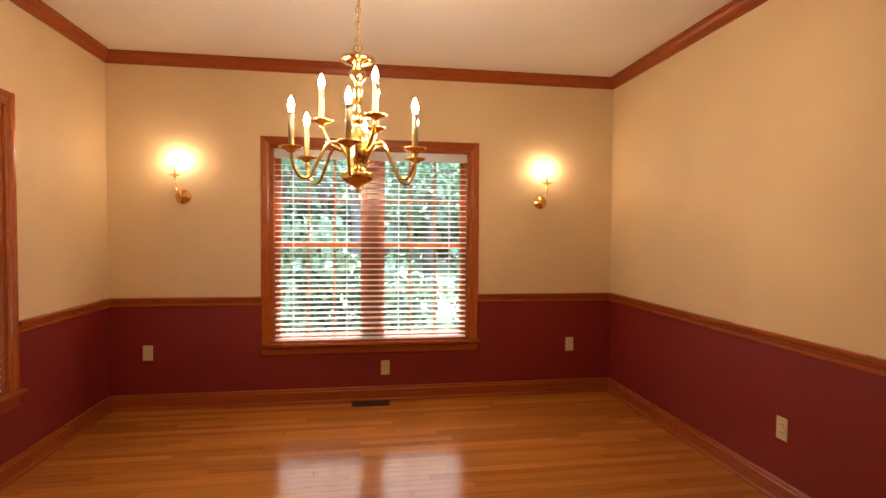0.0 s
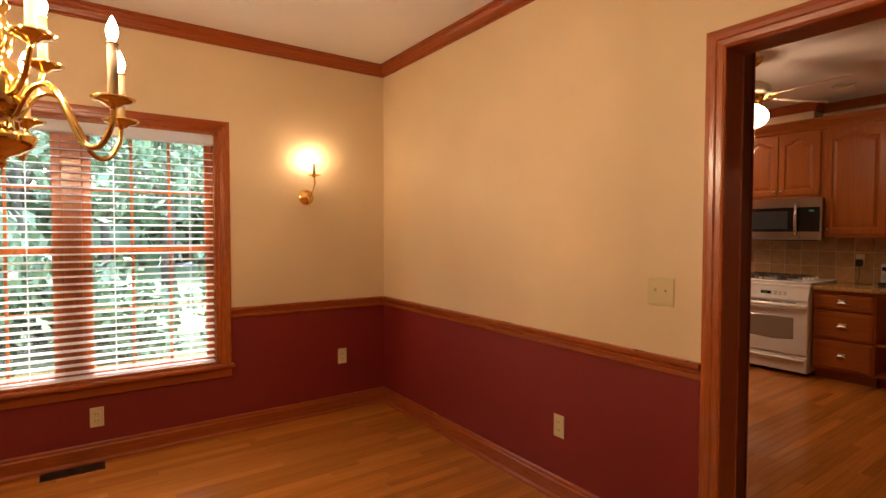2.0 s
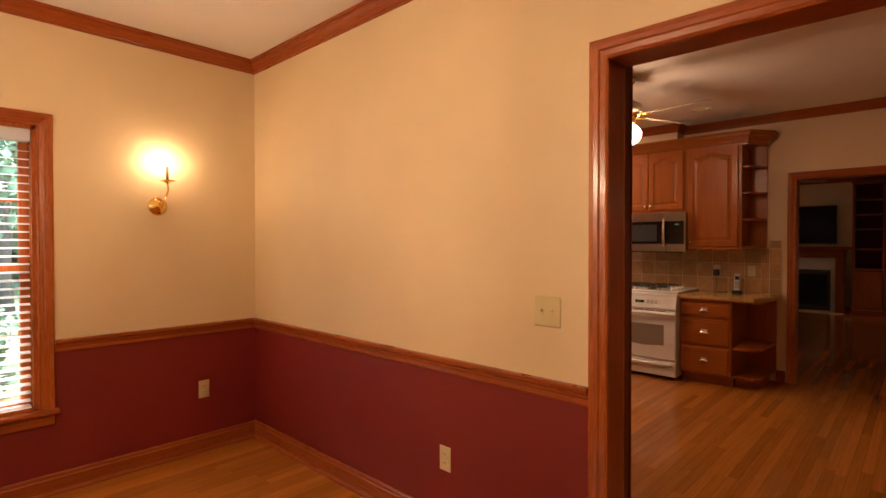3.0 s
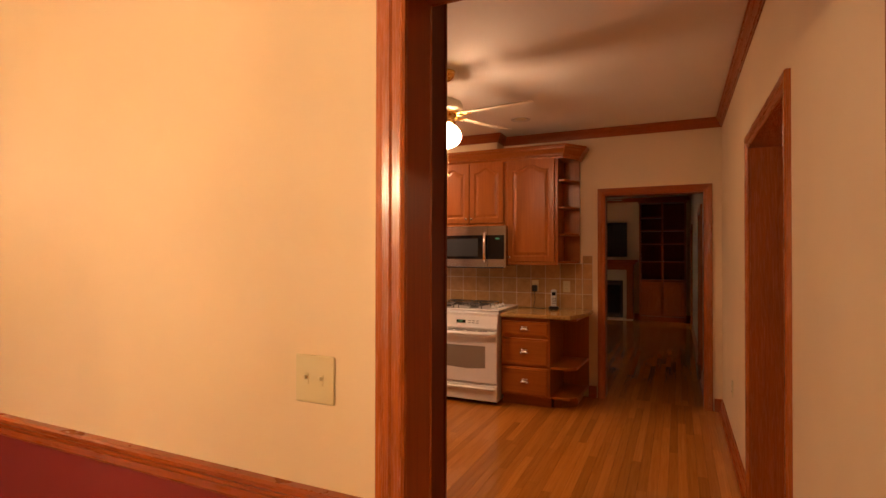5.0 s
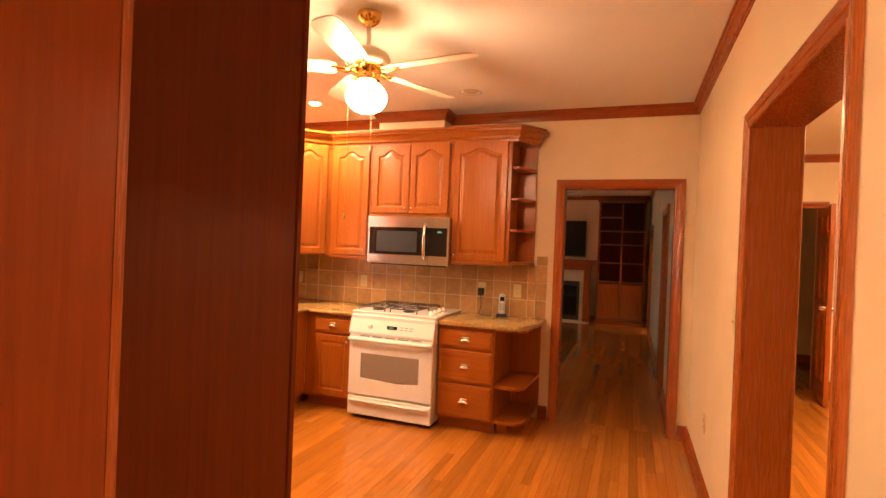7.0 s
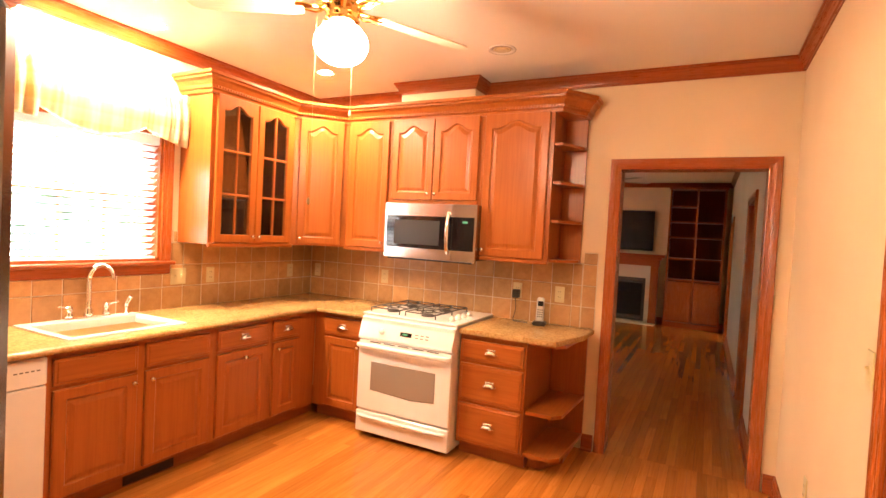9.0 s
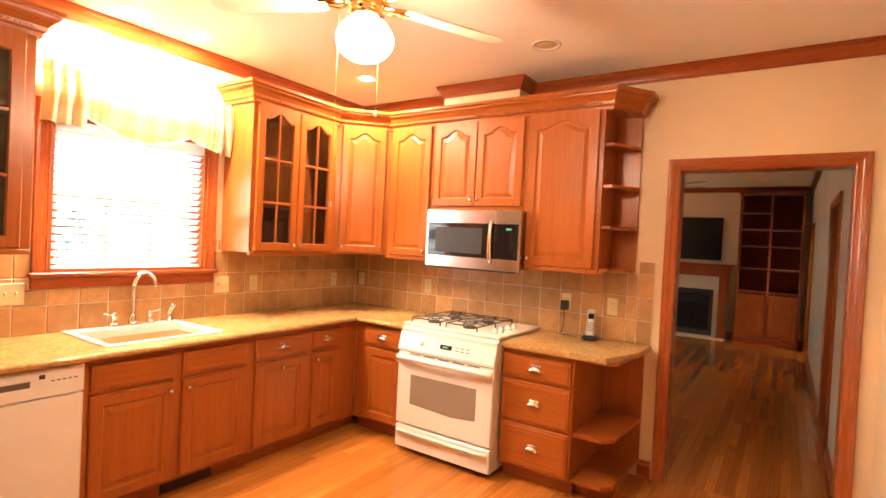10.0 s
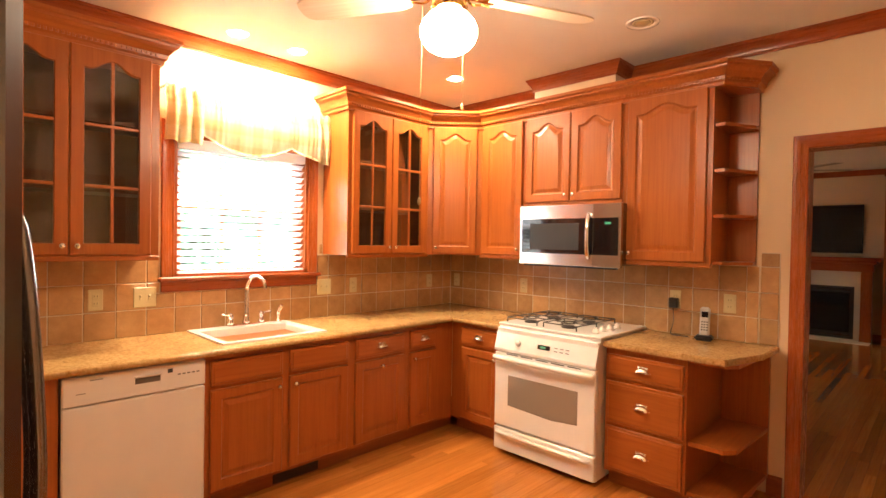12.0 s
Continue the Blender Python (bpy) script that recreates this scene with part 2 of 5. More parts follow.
LED = glowing("green_display", (0.2, 1.0, 0.4), 0.003)
LED.node_tree.nodes["Principled BSDF"].inputs["Base Color"].default_value = (0.03, 0.06, 0.02, 1)
LAWN = foliage("lawn", (0.04, 0.075, 0.02), (0.07, 0.115, 0.04))
LEAVES = foliage("leaves", (0.07, 0.12, 0.045), (0.13, 0.19, 0.085))
BARK = wood("bark", (0.06, 0.045, 0.03), (0.14, 0.11, 0.08), 0.9, "z")
STONE = paint("pale_stone", (0.62, 0.55, 0.42), 0.5, 0.12)
SIDING = paint("white_siding", (0.75, 0.75, 0.72), 0.6)


# ---- mesh helpers ----
def finish(name, bm, mats, smooth=False):
    bmesh.ops.recalc_face_normals(bm, faces=bm.faces)
    me = bpy.data.meshes.new(name)
    for f in bm.faces:
        f.smooth = smooth
    bm.to_mesh(me)
    bm.free()
    for m in mats if isinstance(mats, (list, tuple)) else [mats]:
        me.materials.append(m)
    return me


def structure(name, bm, mats, label="", category="", smooth=False):
    ob = new(name, finish(name, bm, mats, smooth))
    return tagged(ob, label, category, kind="structure")


def thing(name, m, label, category, group=""):
    ob = new(name)
    ob.empty_display_size = 0.05
    ob.matrix_world = m
    return tagged(ob, label, category, group)


def part(name, bm, mat, parent, label="", smooth=False, m=None):
    ob = new(name, finish(name, bm, mat, smooth))
    ob.parent = parent
    if m is not None:
        ob.matrix_local = m
    return tagged(ob, label)


def B():
    return bmesh.new()


def bx(bm, x0, x1, y0, y1, z0, z1, b=0.0, mi=0):
    """A box, its edges chamfered by b."""
    lo, hi = (min(x0, x1), min(y0, y1), min(z0, z1)), (max(x0, x1), max(y0, y1), max(z0, z1))
    made = []
    if b <= 0:
        v = [bm.verts.new((hi[0] if i & 1 else lo[0], hi[1] if i & 2 else lo[1], hi[2] if i & 4 else lo[2])) for i in range(8)]
        for q in ((0, 1, 3, 2), (4, 6, 7, 5), (0, 4, 5, 1), (2, 3, 7, 6), (0, 2, 6, 4), (1, 5, 7, 3)):
            made.append(bm.faces.new([v[i] for i in q]))
    else:
        v = {}
        for i in range(8):
            s = (i & 1, (i >> 1) & 1, (i >> 2) & 1)
            for k in range(3):
                v[s, k] = bm.verts.new([(hi[a] if s[a] else lo[a]) + (0 if a == k else (-b if s[a] else b)) for a in range(3)])
        for k in range(3):
            i, j = (k + 1) % 3, (k + 2) % 3
            for s in (0, 1):
                q = []
                for p, r in ((0, 0), (1, 0), (1, 1), (0, 1)):
                    c = [0, 0, 0]
                    c[k], c[i], c[j] = s, p, r
                    q.append(v[tuple(c), k])
                made.append(bm.faces.new(q))
            for p in (0, 1):
                for r in (0, 1):
                    c0, c1 = [0, 0, 0], [0, 0, 0]
                    c0[k], c1[k] = 0, 1
                    c0[i] = c1[i] = p
                    c0[j] = c1[j] = r
                    made.append(bm.faces.new([v[tuple(c0), i], v[tuple(c1), i], v[tuple(c1), j], v[tuple(c0), j]]))
        for i in range(8):
            s = (i & 1, (i >> 1) & 1, (i >> 2) & 1)
            made.append(bm.faces.new([v[s, 0], v[s, 1], v[s, 2]]))
    for f in made:
        f.material_index = mi
    return bm


def lathe(bm, profile, seg=20, m=None):
    """A turned body round z from (radius, z) pairs."""
    m = m or Matrix()
    rings = []
    for r, z in profile:
        if r < 1e-6:
            rings.append([bm.verts.new(m @ Vector((0, 0, z)))])
        else:
            rings.append([bm.verts.new(m @ Vector((r * math.cos(2 * math.pi * i / seg), r * math.sin(2 * math.pi * i / seg), z))) for i in range(seg)])
    for a, b in zip(rings, rings[1:]):
        for i in range(seg):
            j = (i + 1) % seg
            if len(a) == 1 and len(b) == 1:
                continue
            if len(a) == 1:
                bm.faces.new([a[0], b[i], b[j]])
            elif len(b) == 1:
                bm.faces.new([a[i], a[j], b[0]])
            else:
                bm.faces.new([a[i], a[j], b[j], b[i]])
    for ring in (rings[0], rings[-1]):
        if len(ring) > 2:
            bm.faces.new(ring)
    return bm


def tube(bm, pts, r, seg=8):
    """A round bar through points; r is one radius or one for each point."""
    pts = [Vector(p) for p in pts]
    rings, side = [], None
    for i, p in enumerate(pts):
        t = (pts[min(i + 1, len(pts) - 1)] - pts[max(i - 1, 0)]).normalized()
        if side is None:
            side = t.orthogonal().normalized()
        side = (side - t * side.dot(t)).normalized()
        up = t.cross(side)
        rr = r[i] if isinstance(r, (list, tuple)) else r
        rings.append([bm.verts.new(p + rr * (side * math.cos(2 * math.pi * k / seg) + up * math.sin(2 * math.pi * k / seg))) for k in range(seg)])
    for a, b in zip(rings, rings[1:]):
        for k in range(seg):
            bm.faces.new([a[k], a[(k + 1) % seg], b[(k + 1) % seg], b[k]])
    bm.faces.new(rings[0])
    bm.faces.new(rings[-1])
    return bm


def smooth_line(pts, n=8):
    """A Catmull-Rom line through points."""
    p = [Vector(q) for q in pts]
    p = [2 * p[0] - p[1]] + p + [2 * p[-1] - p[-2]]
    out = []
    for i in range(1, len(p) - 2):
        for k in range(n):
            t = k / n
            out.append(0.5 * (2 * p[i] + (p[i + 1] - p[i - 1]) * t + (2 * p[i - 1] - 5 * p[i] + 4 * p[i + 1] - p[i + 2]) * t * t + (3 * p[i] - p[i - 1] - 3 * p[i + 1] + p[i + 2]) * t ** 3))
    return out + [p[-2]]


def sweep(bm, pts, profile, place, closed=False):
    """Carries a profile of (offset to the left, height) along a flat mitred line; place maps (a, b, height) to the world."""
    n = len(pts)
    pts = [Vector(p) for p in pts]
    rings = []
    for i, p in enumerate(pts):
        d = []
        if closed or i > 0:
            d.append((p - pts[i - 1]).normalized())
        if closed or i < n - 1:
            d.append((pts[(i + 1) % n] - p).normalized())
        normals = [Vector((-e.y, e.x)) for e in d]
        if len(normals) == 2:
            s = normals[0] + normals[1]
            mitre = s / max(1e-6, s.dot(normals[0]))
        else:
            mitre = normals[0]
        rings.append([bm.verts.new(place(p.x + mitre.x * o, p.y + mitre.y * o, h)) for o, h in profile])
    m = len(profile)
    for i in range(n if closed else n - 1):
        a, b = rings[i], rings[(i + 1) % n]
        for k in range(m):
            bm.faces.new([a[k], a[(k + 1) % m], b[(k + 1) % m], b[k]])
    if not closed:
        bm.faces.new(rings[0])
        bm.faces.new(rings[-1])
    return bm


def wall(name, axis, c0, c1, a0, a1, z0, z1, holes, mats, pick, cuts=()):
    """A wall across axis ('x' or 'y') between c0 and c1, with holes (a0, a1, z0, z1); pick gives a face's material."""
    A = sorted({a0, a1, *[h[0] for h in holes], *[h[1] for h in holes]})
    Z = sorted({z0, z1, *cuts, *[h[2] for h in holes], *[h[3] for h in holes]})
    A = [a for a in A if a0 <= a <= a1]
    Z = [z for z in Z if z0 <= z <= z1]

    def solid(i, j):
        if not (0 <= i < len(A) - 1 and 0 <= j < len(Z) - 1):
            return False
        a, z = (A[i] + A[i + 1]) / 2, (Z[j] + Z[j + 1]) / 2
        return not any(h[0] < a < h[1] and h[2] < z < h[3] for h in holes)

    bm = B()

    def P(a, c, z):
        return (c, a, z) if axis == "x" else (a, c, z)

    def quad(*q):
        f = bm.faces.new([bm.verts.new(p) for p in q])
        f.material_index = pick(f.calc_center_median())

    for i in range(len(A) - 1):
        for j in range(len(Z) - 1):
            if not solid(i, j):
                continue
            l, r, d, u = A[i], A[i + 1], Z[j], Z[j + 1]
            for c in (c0, c1):
                quad(P(l, c, d), P(r, c, d), P(r, c, u), P(l, c, u))
            if not solid(i - 1, j):
                quad(P(l, c0, d), P(l, c1, d), P(l, c1, u), P(l, c0, u))
            if not solid(i + 1, j):
                quad(P(r, c0, d), P(r, c1, d), P(r, c1, u), P(r, c0, u))
            if not solid(i, j - 1):
                quad(P(l, c0, d), P(r, c0, d), P(r, c1, d), P(l, c1, d))
            if not solid(i, j + 1):
                quad(P(l, c0, u), P(r, c0, u), P(r, c1, u), P(l, c1, u))
    bmesh.ops.remove_doubles(bm, verts=bm.verts, dist=1e-5)
    return structure(name, bm, mats)


# ---- floors, ceilings, walls ----
def slab(name, x0, x1, y0, y1, z0, z1, mat, label="", category=""):
    return structure(name, bx(B(), x0, x1, y0, y1, z0, z1), mat, label, category)


floor_dining = slab("floor_dining", 0.75, 4.91, DS - 0.15, 5.14, -0.12, -0.013, SUBFLOOR, "glossy golden oak strip floor in the dining room", "floor")
floor_kitchen = slab("floor_kitchen", 4.91, 9.15, 1.48, 5.31, -0.12, -0.013, SUBFLOOR, "glossy golden oak strip floor in the kitchen", "floor")
floor_living = slab("floor_living", 9.15, LE, 1.5, LN, -0.12, -0.013, SUBFLOOR, "glossy oak strip floor in the living room", "floor")
floor_hall = slab("floor_hall", 4.85, 15.9, HS - 0.15, 1.48, -0.12, -0.013, SUBFLOOR, "glossy oak strip floor in the hall", "floor")
slab("ceiling_dining", 0.75, 4.91, DS - 0.15, 5.3, CEIL, CEIL + 0.12, CEILING_WHITE, "plain off-white ceiling", "ceiling")
slab("ceiling_kitchen", 4.91, 9.15, 1.48, 5.46, CEIL, CEIL + 0.12, CEILING_WHITE, "plain off-white ceiling", "ceiling")
slab("ceiling_living", 9.15, 16.1, 1.48, LN + 0.15, CEIL, CEIL + 0.12, CEILING_WHITE, "plain off-white ceiling", "ceiling")
slab("ceiling_hall", 4.85, 16.1, HS - 0.15, 1.48, CEIL, CEIL + 0.12, CEILING_WHITE, "plain off-white ceiling", "ceiling")

WIN_N = (2.06, 3.62, 0.47, 2.00)
WIN_W = (2.50, 4.045, 0.47, 2.00)
WIN_K = (6.68, 7.575, 1.19, 2.05)
DOOR_L = (1.71, 2.59, -0.02, 1.995)
OPEN_S = (6.045, 7.12, -0.02, 2.01)

DIN = [CREAM, BURGUNDY, KITCHEN_PAINT, SIDING, GREY_PAINT]


def low(p):
    return 1 if p.z < RAIL else 0


wall("wall_north", "y", DN, 5.32, 0.75, 4.91, -0.1, CEIL, [WIN_N], DIN, lambda p: low(p) if p.y < 5.2 else 3, (RAIL,))
wall("wall_west", "x", 0.72, DW, DS - 0.15, DN, -0.1, CEIL, [WIN_W], DIN, lambda p: low(p) if p.x > 0.8 else 3, (RAIL,))
wall("wall_south", "y", DS - 0.15, DS, DW, DE, -0.1, CEIL, [], DIN, low, (RAIL,))
wall("wall_east", "x", DE, KW, DS - 0.15, KN, -0.1, CEIL, [(JAMB_S - 0.02, JAMB_N + 0.02, -0.02, HEAD + 0.02)], DIN, lambda p: low(p) if p.x < DE + 0.01 else 2, (RAIL,))
wall("wall_kitchen_north", "y", KN, 5.46, KW - 0.12, 9.22, -0.1, CEIL, [WIN_K], DIN, lambda p: 2 if p.y < 5.4 else 3)
wall("wall_kitchen_east", "x", KE, 9.22, HN, KN, -0.1, CEIL, [DOOR_L], DIN, lambda p: 2 if p.x < 9.2 else 4)
wall("wall_kitchen_south", "y", HN, KS, KW, KE, -0.1, CEIL, [OPEN_S], DIN, lambda p: 2)
wall("wall_living_south", "y", HN, LS, 9.22, LE, -0.1, CEIL, [(10.35, 11.2, -0.02, 1.93), (14.6, 15.4, -0.02, 1.93)], DIN, lambda p: 4 if p.y > 1.5 else 2)
wall("wall_living_east", "x", LE, 16.05, HS, LN, -0.1, CEIL, [], DIN, lambda p: 2)
wall("wall_living_north", "y", LN, LN + 0.15, 9.08, 16.05, -0.1, CEIL, [(11.0, 13.4, 0.45, 2.1)], DIN, lambda p: 4)
wall("wall_living_west", "x", 9.08, 9.22, 5.46, LN, -0.1, CEIL, [], DIN, lambda p: 4)
wall("wall_hall_south", "y", HS - 0.15, HS, KW, 15.9, -0.1, CEIL, [], DIN, lambda p: 2)
wall("wall_hall_west", "x", KW - 0.13, KW, HS, 1.39, -0.1, CEIL, [], DIN, lambda p: 2)
wall("wall_hall_east", "x", HE, HE + 0.14, HS, HN, -0.1, CEIL, [(0.05, 0.85, -0.02, 2.05)], DIN, lambda p: 2)
wall("wall_back_room", "x", 13.3, 13.44, HS, HN, -0.1, CEIL, [], DIN, lambda p: 2)

# ---- mouldings ----
CROWN = [(0, -0.087), (0.007, -0.087), (0.008, -0.078), (0.015, -0.073), (0.018, -0.062), (0.026, -0.044), (0.037, -0.030), (0.041, -0.022), (0.041, -0.016), (0.050, -0.013), (0.050, 0), (0, 0)]
BASE = [(0, 0), (0.030, 0), (0.029, 0.010), (0.018, 0.022), (0.016, 0.085), (0.011, 0.092), (0.010, 0.104), (0.004, 0.112), (0, 0.112)]
CHAIR = [(0, 0.772), (0.012, 0.772), (0.016, 0.780), (0.013, 0.798), (0.018, 0.806), (0.018, 0.815), (0.030, 0.826), (0.031, 0.838), (0.024, 0.844), (0, 0.844)]
CASING = [(0, 0), (0, 0.011), (0.006, 0.015), (0.012, 0.012), (0.030, 0.015), (0.036, 0.019), (0.052, 0.021), (0.068, 0.021), (0.072, 0.016), (0.072, 0)]


def moulding(name, pts, profile, z, mat, label, category, closed=False):
    return structure(name, sweep(B(), pts, profile, lambda a, b, h: (a, b, z + h), closed), mat, label, category)


moulding("trim_crown_dining", [(DE, DS), (DE, DN), (DW, DN), (DW, DS)], CROWN, CEIL, TRIM_H, "red-brown stained wooden crown moulding", "crown moulding", True)
moulding("trim_crown_kitchen", [(KE, KS), (KE, 3.62), (8.86, 3.62), (8.86, 4.26), (KE, 4.26), (KE, KN), (KW, KN), (KW, KS)], CROWN, CEIL, TRIM_H, "red-brown stained wooden crown moulding", "crown moulding", True)
moulding("trim_crown_living", [(LE, LS), (LE, LN), (9.22, LN), (9.22, LS)], CROWN, CEIL, TRIM_H, "red-brown stained wooden crown moulding", "crown moulding", True)
moulding("trim_crown_hall", [(HE, HS), (HE, HN), (KW, HN), (KW, HS)], CROWN, CEIL, TRIM_H, "red-brown stained wooden crown moulding", "crown moulding", True)
moulding("baseboard_dining", [(DE, 2.563), (DE, DN), (DW, DN), (DW, DS), (DE, DS), (DE, 1.527)], BASE, 0, TRIM_H, "red-brown stained wooden baseboard", "baseboard")
for run in ([(DE, 2.563), (DE, DN), (3.693, DN)], [(1.987, DN), (DW, DN), (DW, 4.118)], [(DW, 2.427), (DW, DS), (DE, DS), (DE, 1.527)]):
    moulding("trim_chair_rail", run, CHAIR, 0, TRIM_H, "red-brown stained wooden chair rail over burgundy paint", "chair rail")
for run in ([(7.193, KS), (KE, KS), (KE, 1.637)], [(KE, 2.663), (KE, 2.74)], [(KW, KS), (5.975, KS)]):
    moulding("baseboard_kitchen", run, BASE, 0, TRIM_H, "red-brown stained wooden baseboard", "baseboard")
for run in ([(HE, 0.925), (HE, HN)], [(HE, HS), (HE, -0.025)], [(13.3, HS), (13.3, HN)], [(LE, LS), (LE, 1.77)], [(15.46, LS), (LE, LS)], [(11.26, LS), (14.54, LS)], [(9.22, LS), (10.29, LS)], [(LE, 2.69), (LE, 2.81)]):
    moulding("baseboard_far", run, BASE, 0, TRIM_H, "red-brown stained wooden baseboard", "baseboard")


def casing(name, axis, c, s, a0, a1, z1, label):
    """Cased trim round a doorway, on the wall face at c, standing out to the side s."""
    bm = sweep(B(), [(a0, 0), (a0, z1), (a1, z1), (a1, 0)], CASING, (lambda a, z, h: (c + s * h, a, z)) if axis == "x" else (lambda a, z, h: (a, c + s * h, z)))
    for f in bm.faces:
        p = f.calc_center_median()
        f.material_index = 1 if p.z > z1 else 0
    return structure(name, bm, [TRIM_Z, TRIM_H], label, "door casing")


def jambs(name, axis, c0, c1, a0, a1, z1, mat, label):
    bm = B()
    for a, b in ((a0 - 0.02, a0), (a1, a1 + 0.02)):
        bx(bm, *((c0, c1, a, b) if axis == "x" else (a, b, c0, c1)), 0, z1)
    bx(bm, *((c0, c1, a0 - 0.02, a1 + 0.02) if axis == "x" else (a0 - 0.02, a1 + 0.02, c0, c1)), z1, z1 + 0.02)
    return structure(name, bm, mat, label, "door jamb")


FLUTED = "fluted red-brown stained wooden door casing"
casing("trim_casing_dining", "x", DE, -1, JAMB_S, JAMB_N, HEAD, FLUTED)
casing("trim_casing_dining_back", "x", KW, 1, JAMB_S, JAMB_N, HEAD, FLUTED)
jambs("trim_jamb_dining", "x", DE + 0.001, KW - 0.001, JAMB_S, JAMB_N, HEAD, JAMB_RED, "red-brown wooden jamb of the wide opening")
casing("trim_casing_living", "x", KE, -1, 1.72, 2.58, 1.985, FLUTED)
casing("trim_casing_living_back", "x", 9.22, 1, 1.72, 2.58, 1.985, FLUTED)
jambs("trim_jamb_living", "x", KE + 0.001, 9.219, 1.72, 2.58, 1.985, TRIM_Z, "red-brown wooden door jamb")
casing("trim_casing_hall", "y", KS, 1, 6.055, 7.11, 2.0, FLUTED)
casing("trim_casing_hall_back", "y", HN, -1, 6.055, 7.11, 2.0, FLUTED)
jambs("trim_jamb_hall", "y", HN + 0.001, KS - 0.001, 6.055, 7.11, 2.0, TRIM_Z, "red-brown wooden door jamb")
casing("trim_casing_far_door", "x", HE, -1, 0.05, 0.85, 2.05, FLUTED)
for a, b in ((10.37, 11.18), (14.62, 15.38)):
    casing("trim_casing_side_door", "y", LS, 1, a, b, 1.91, FLUTED)
    jambs("trim_jamb_side_door", "y", HN + 0.001, LS - 0.001, a, b, 1.91, TRIM_Z, "red-brown wooden door jamb")

# boxed duct above the microwave cabinet
slab("wall_duct_chase", 8.86, KE, 3.62, 4.26, 2.36, CEIL, KITCHEN_PAINT, "beige boxed duct between the cabinet and the ceiling", "duct box")


# ---- windows and blinds ----
def window(name, m, w, z0, z1, depth, units, label):
    """A double-hung wooden window; local x along the wall, y outward."""
    win = thing(name, m, label, "window")
    win["kind"] = "structure"
    bm = B()
    for a, b in ((0, 0.018), (w - 0.018, w)):
        bx(bm, a, b, 0, depth, z0, z1)
    bx(bm, 0, w, 0, depth, z1 - 0.018, z1)
    bx(bm, 0, w, 0, depth, z0, z0 + 0.02)
    part("window_frame", bm, TRIM_Z, win)
    bm = sweep(B(), [(0, z0), (0, z1), (w, z1), (w, z0)], CASING, lambda a, z, h: (a, -h, z))
    for f in bm.faces:
        f.material_index = 1 if f.calc_center_median().z > z1 else 0
    part("window_casing", bm, [TRIM_Z, TRIM_H], win)
    part("window_sill", bx(B(), -0.09, w + 0.09, -0.05, 0.03, z0 - 0.022, z0 + 0.003, 0.006), TRIM_X, win)
    part("window_apron", bx(B(), -0.072, w + 0.072, -0.018, 0, z0 - 0.085, z0 - 0.022, 0.004), TRIM_X, win)
    uw = (w - 0.036 - (units - 1) * 0.10) / units
    for k in range(units):
        u0 = 0.018 + k * (uw + 0.10)
        if k:
            part("mullion", bx(B(), u0 - 0.10, u0, 0.068, depth, z0 + 0.02, z1 - 0.018, 0.004), TRIM_Z, win)
        mid = (z0 + z1) / 2 + 0.005
        for (a, b), y in (((mid - 0.02, z1 - 0.018), 0.10), ((z0 + 0.02, mid + 0.02), 0.07)):
            bm = B()
            bx(bm, u0, u0 + 0.045, y, y + 0.03, a, b, 0.003)
            bx(bm, u0 + uw - 0.045, u0 + uw, y, y + 0.03, a, b, 0.003)
            bx(bm, u0 + 0.045, u0 + uw - 0.045, y, y + 0.03, a, a + 0.045, 0.003)
            bx(bm, u0 + 0.045, u0 + uw - 0.045, y, y + 0.03, b - 0.04, b, 0.003)
            sash = part("sash", bm, TRIM_Z, win)
            bm = B()
            for c in (1, 2):
                p = u0 + 0.045 + (uw - 0.09) * c / 3
                bx(bm, p - 0.008, p + 0.008, y + 0.008, y + 0.024, a + 0.045, b - 0.04, 0.003)
            p = (a + b) / 2
            bx(bm, u0 + 0.045, u0 + uw - 0.045, y + 0.009, y + 0.023, p - 0.008, p + 0.008, 0.003)
            part("muntins", bm, TRIM_Z, sash)
            pane = part("pane", bx(B(), u0 + 0.04, u0 + uw - 0.04, y + 0.014, y + 0.018, a + 0.04, b - 0.035), GLASS, sash)
            pane.visible_shadow = False
    return win


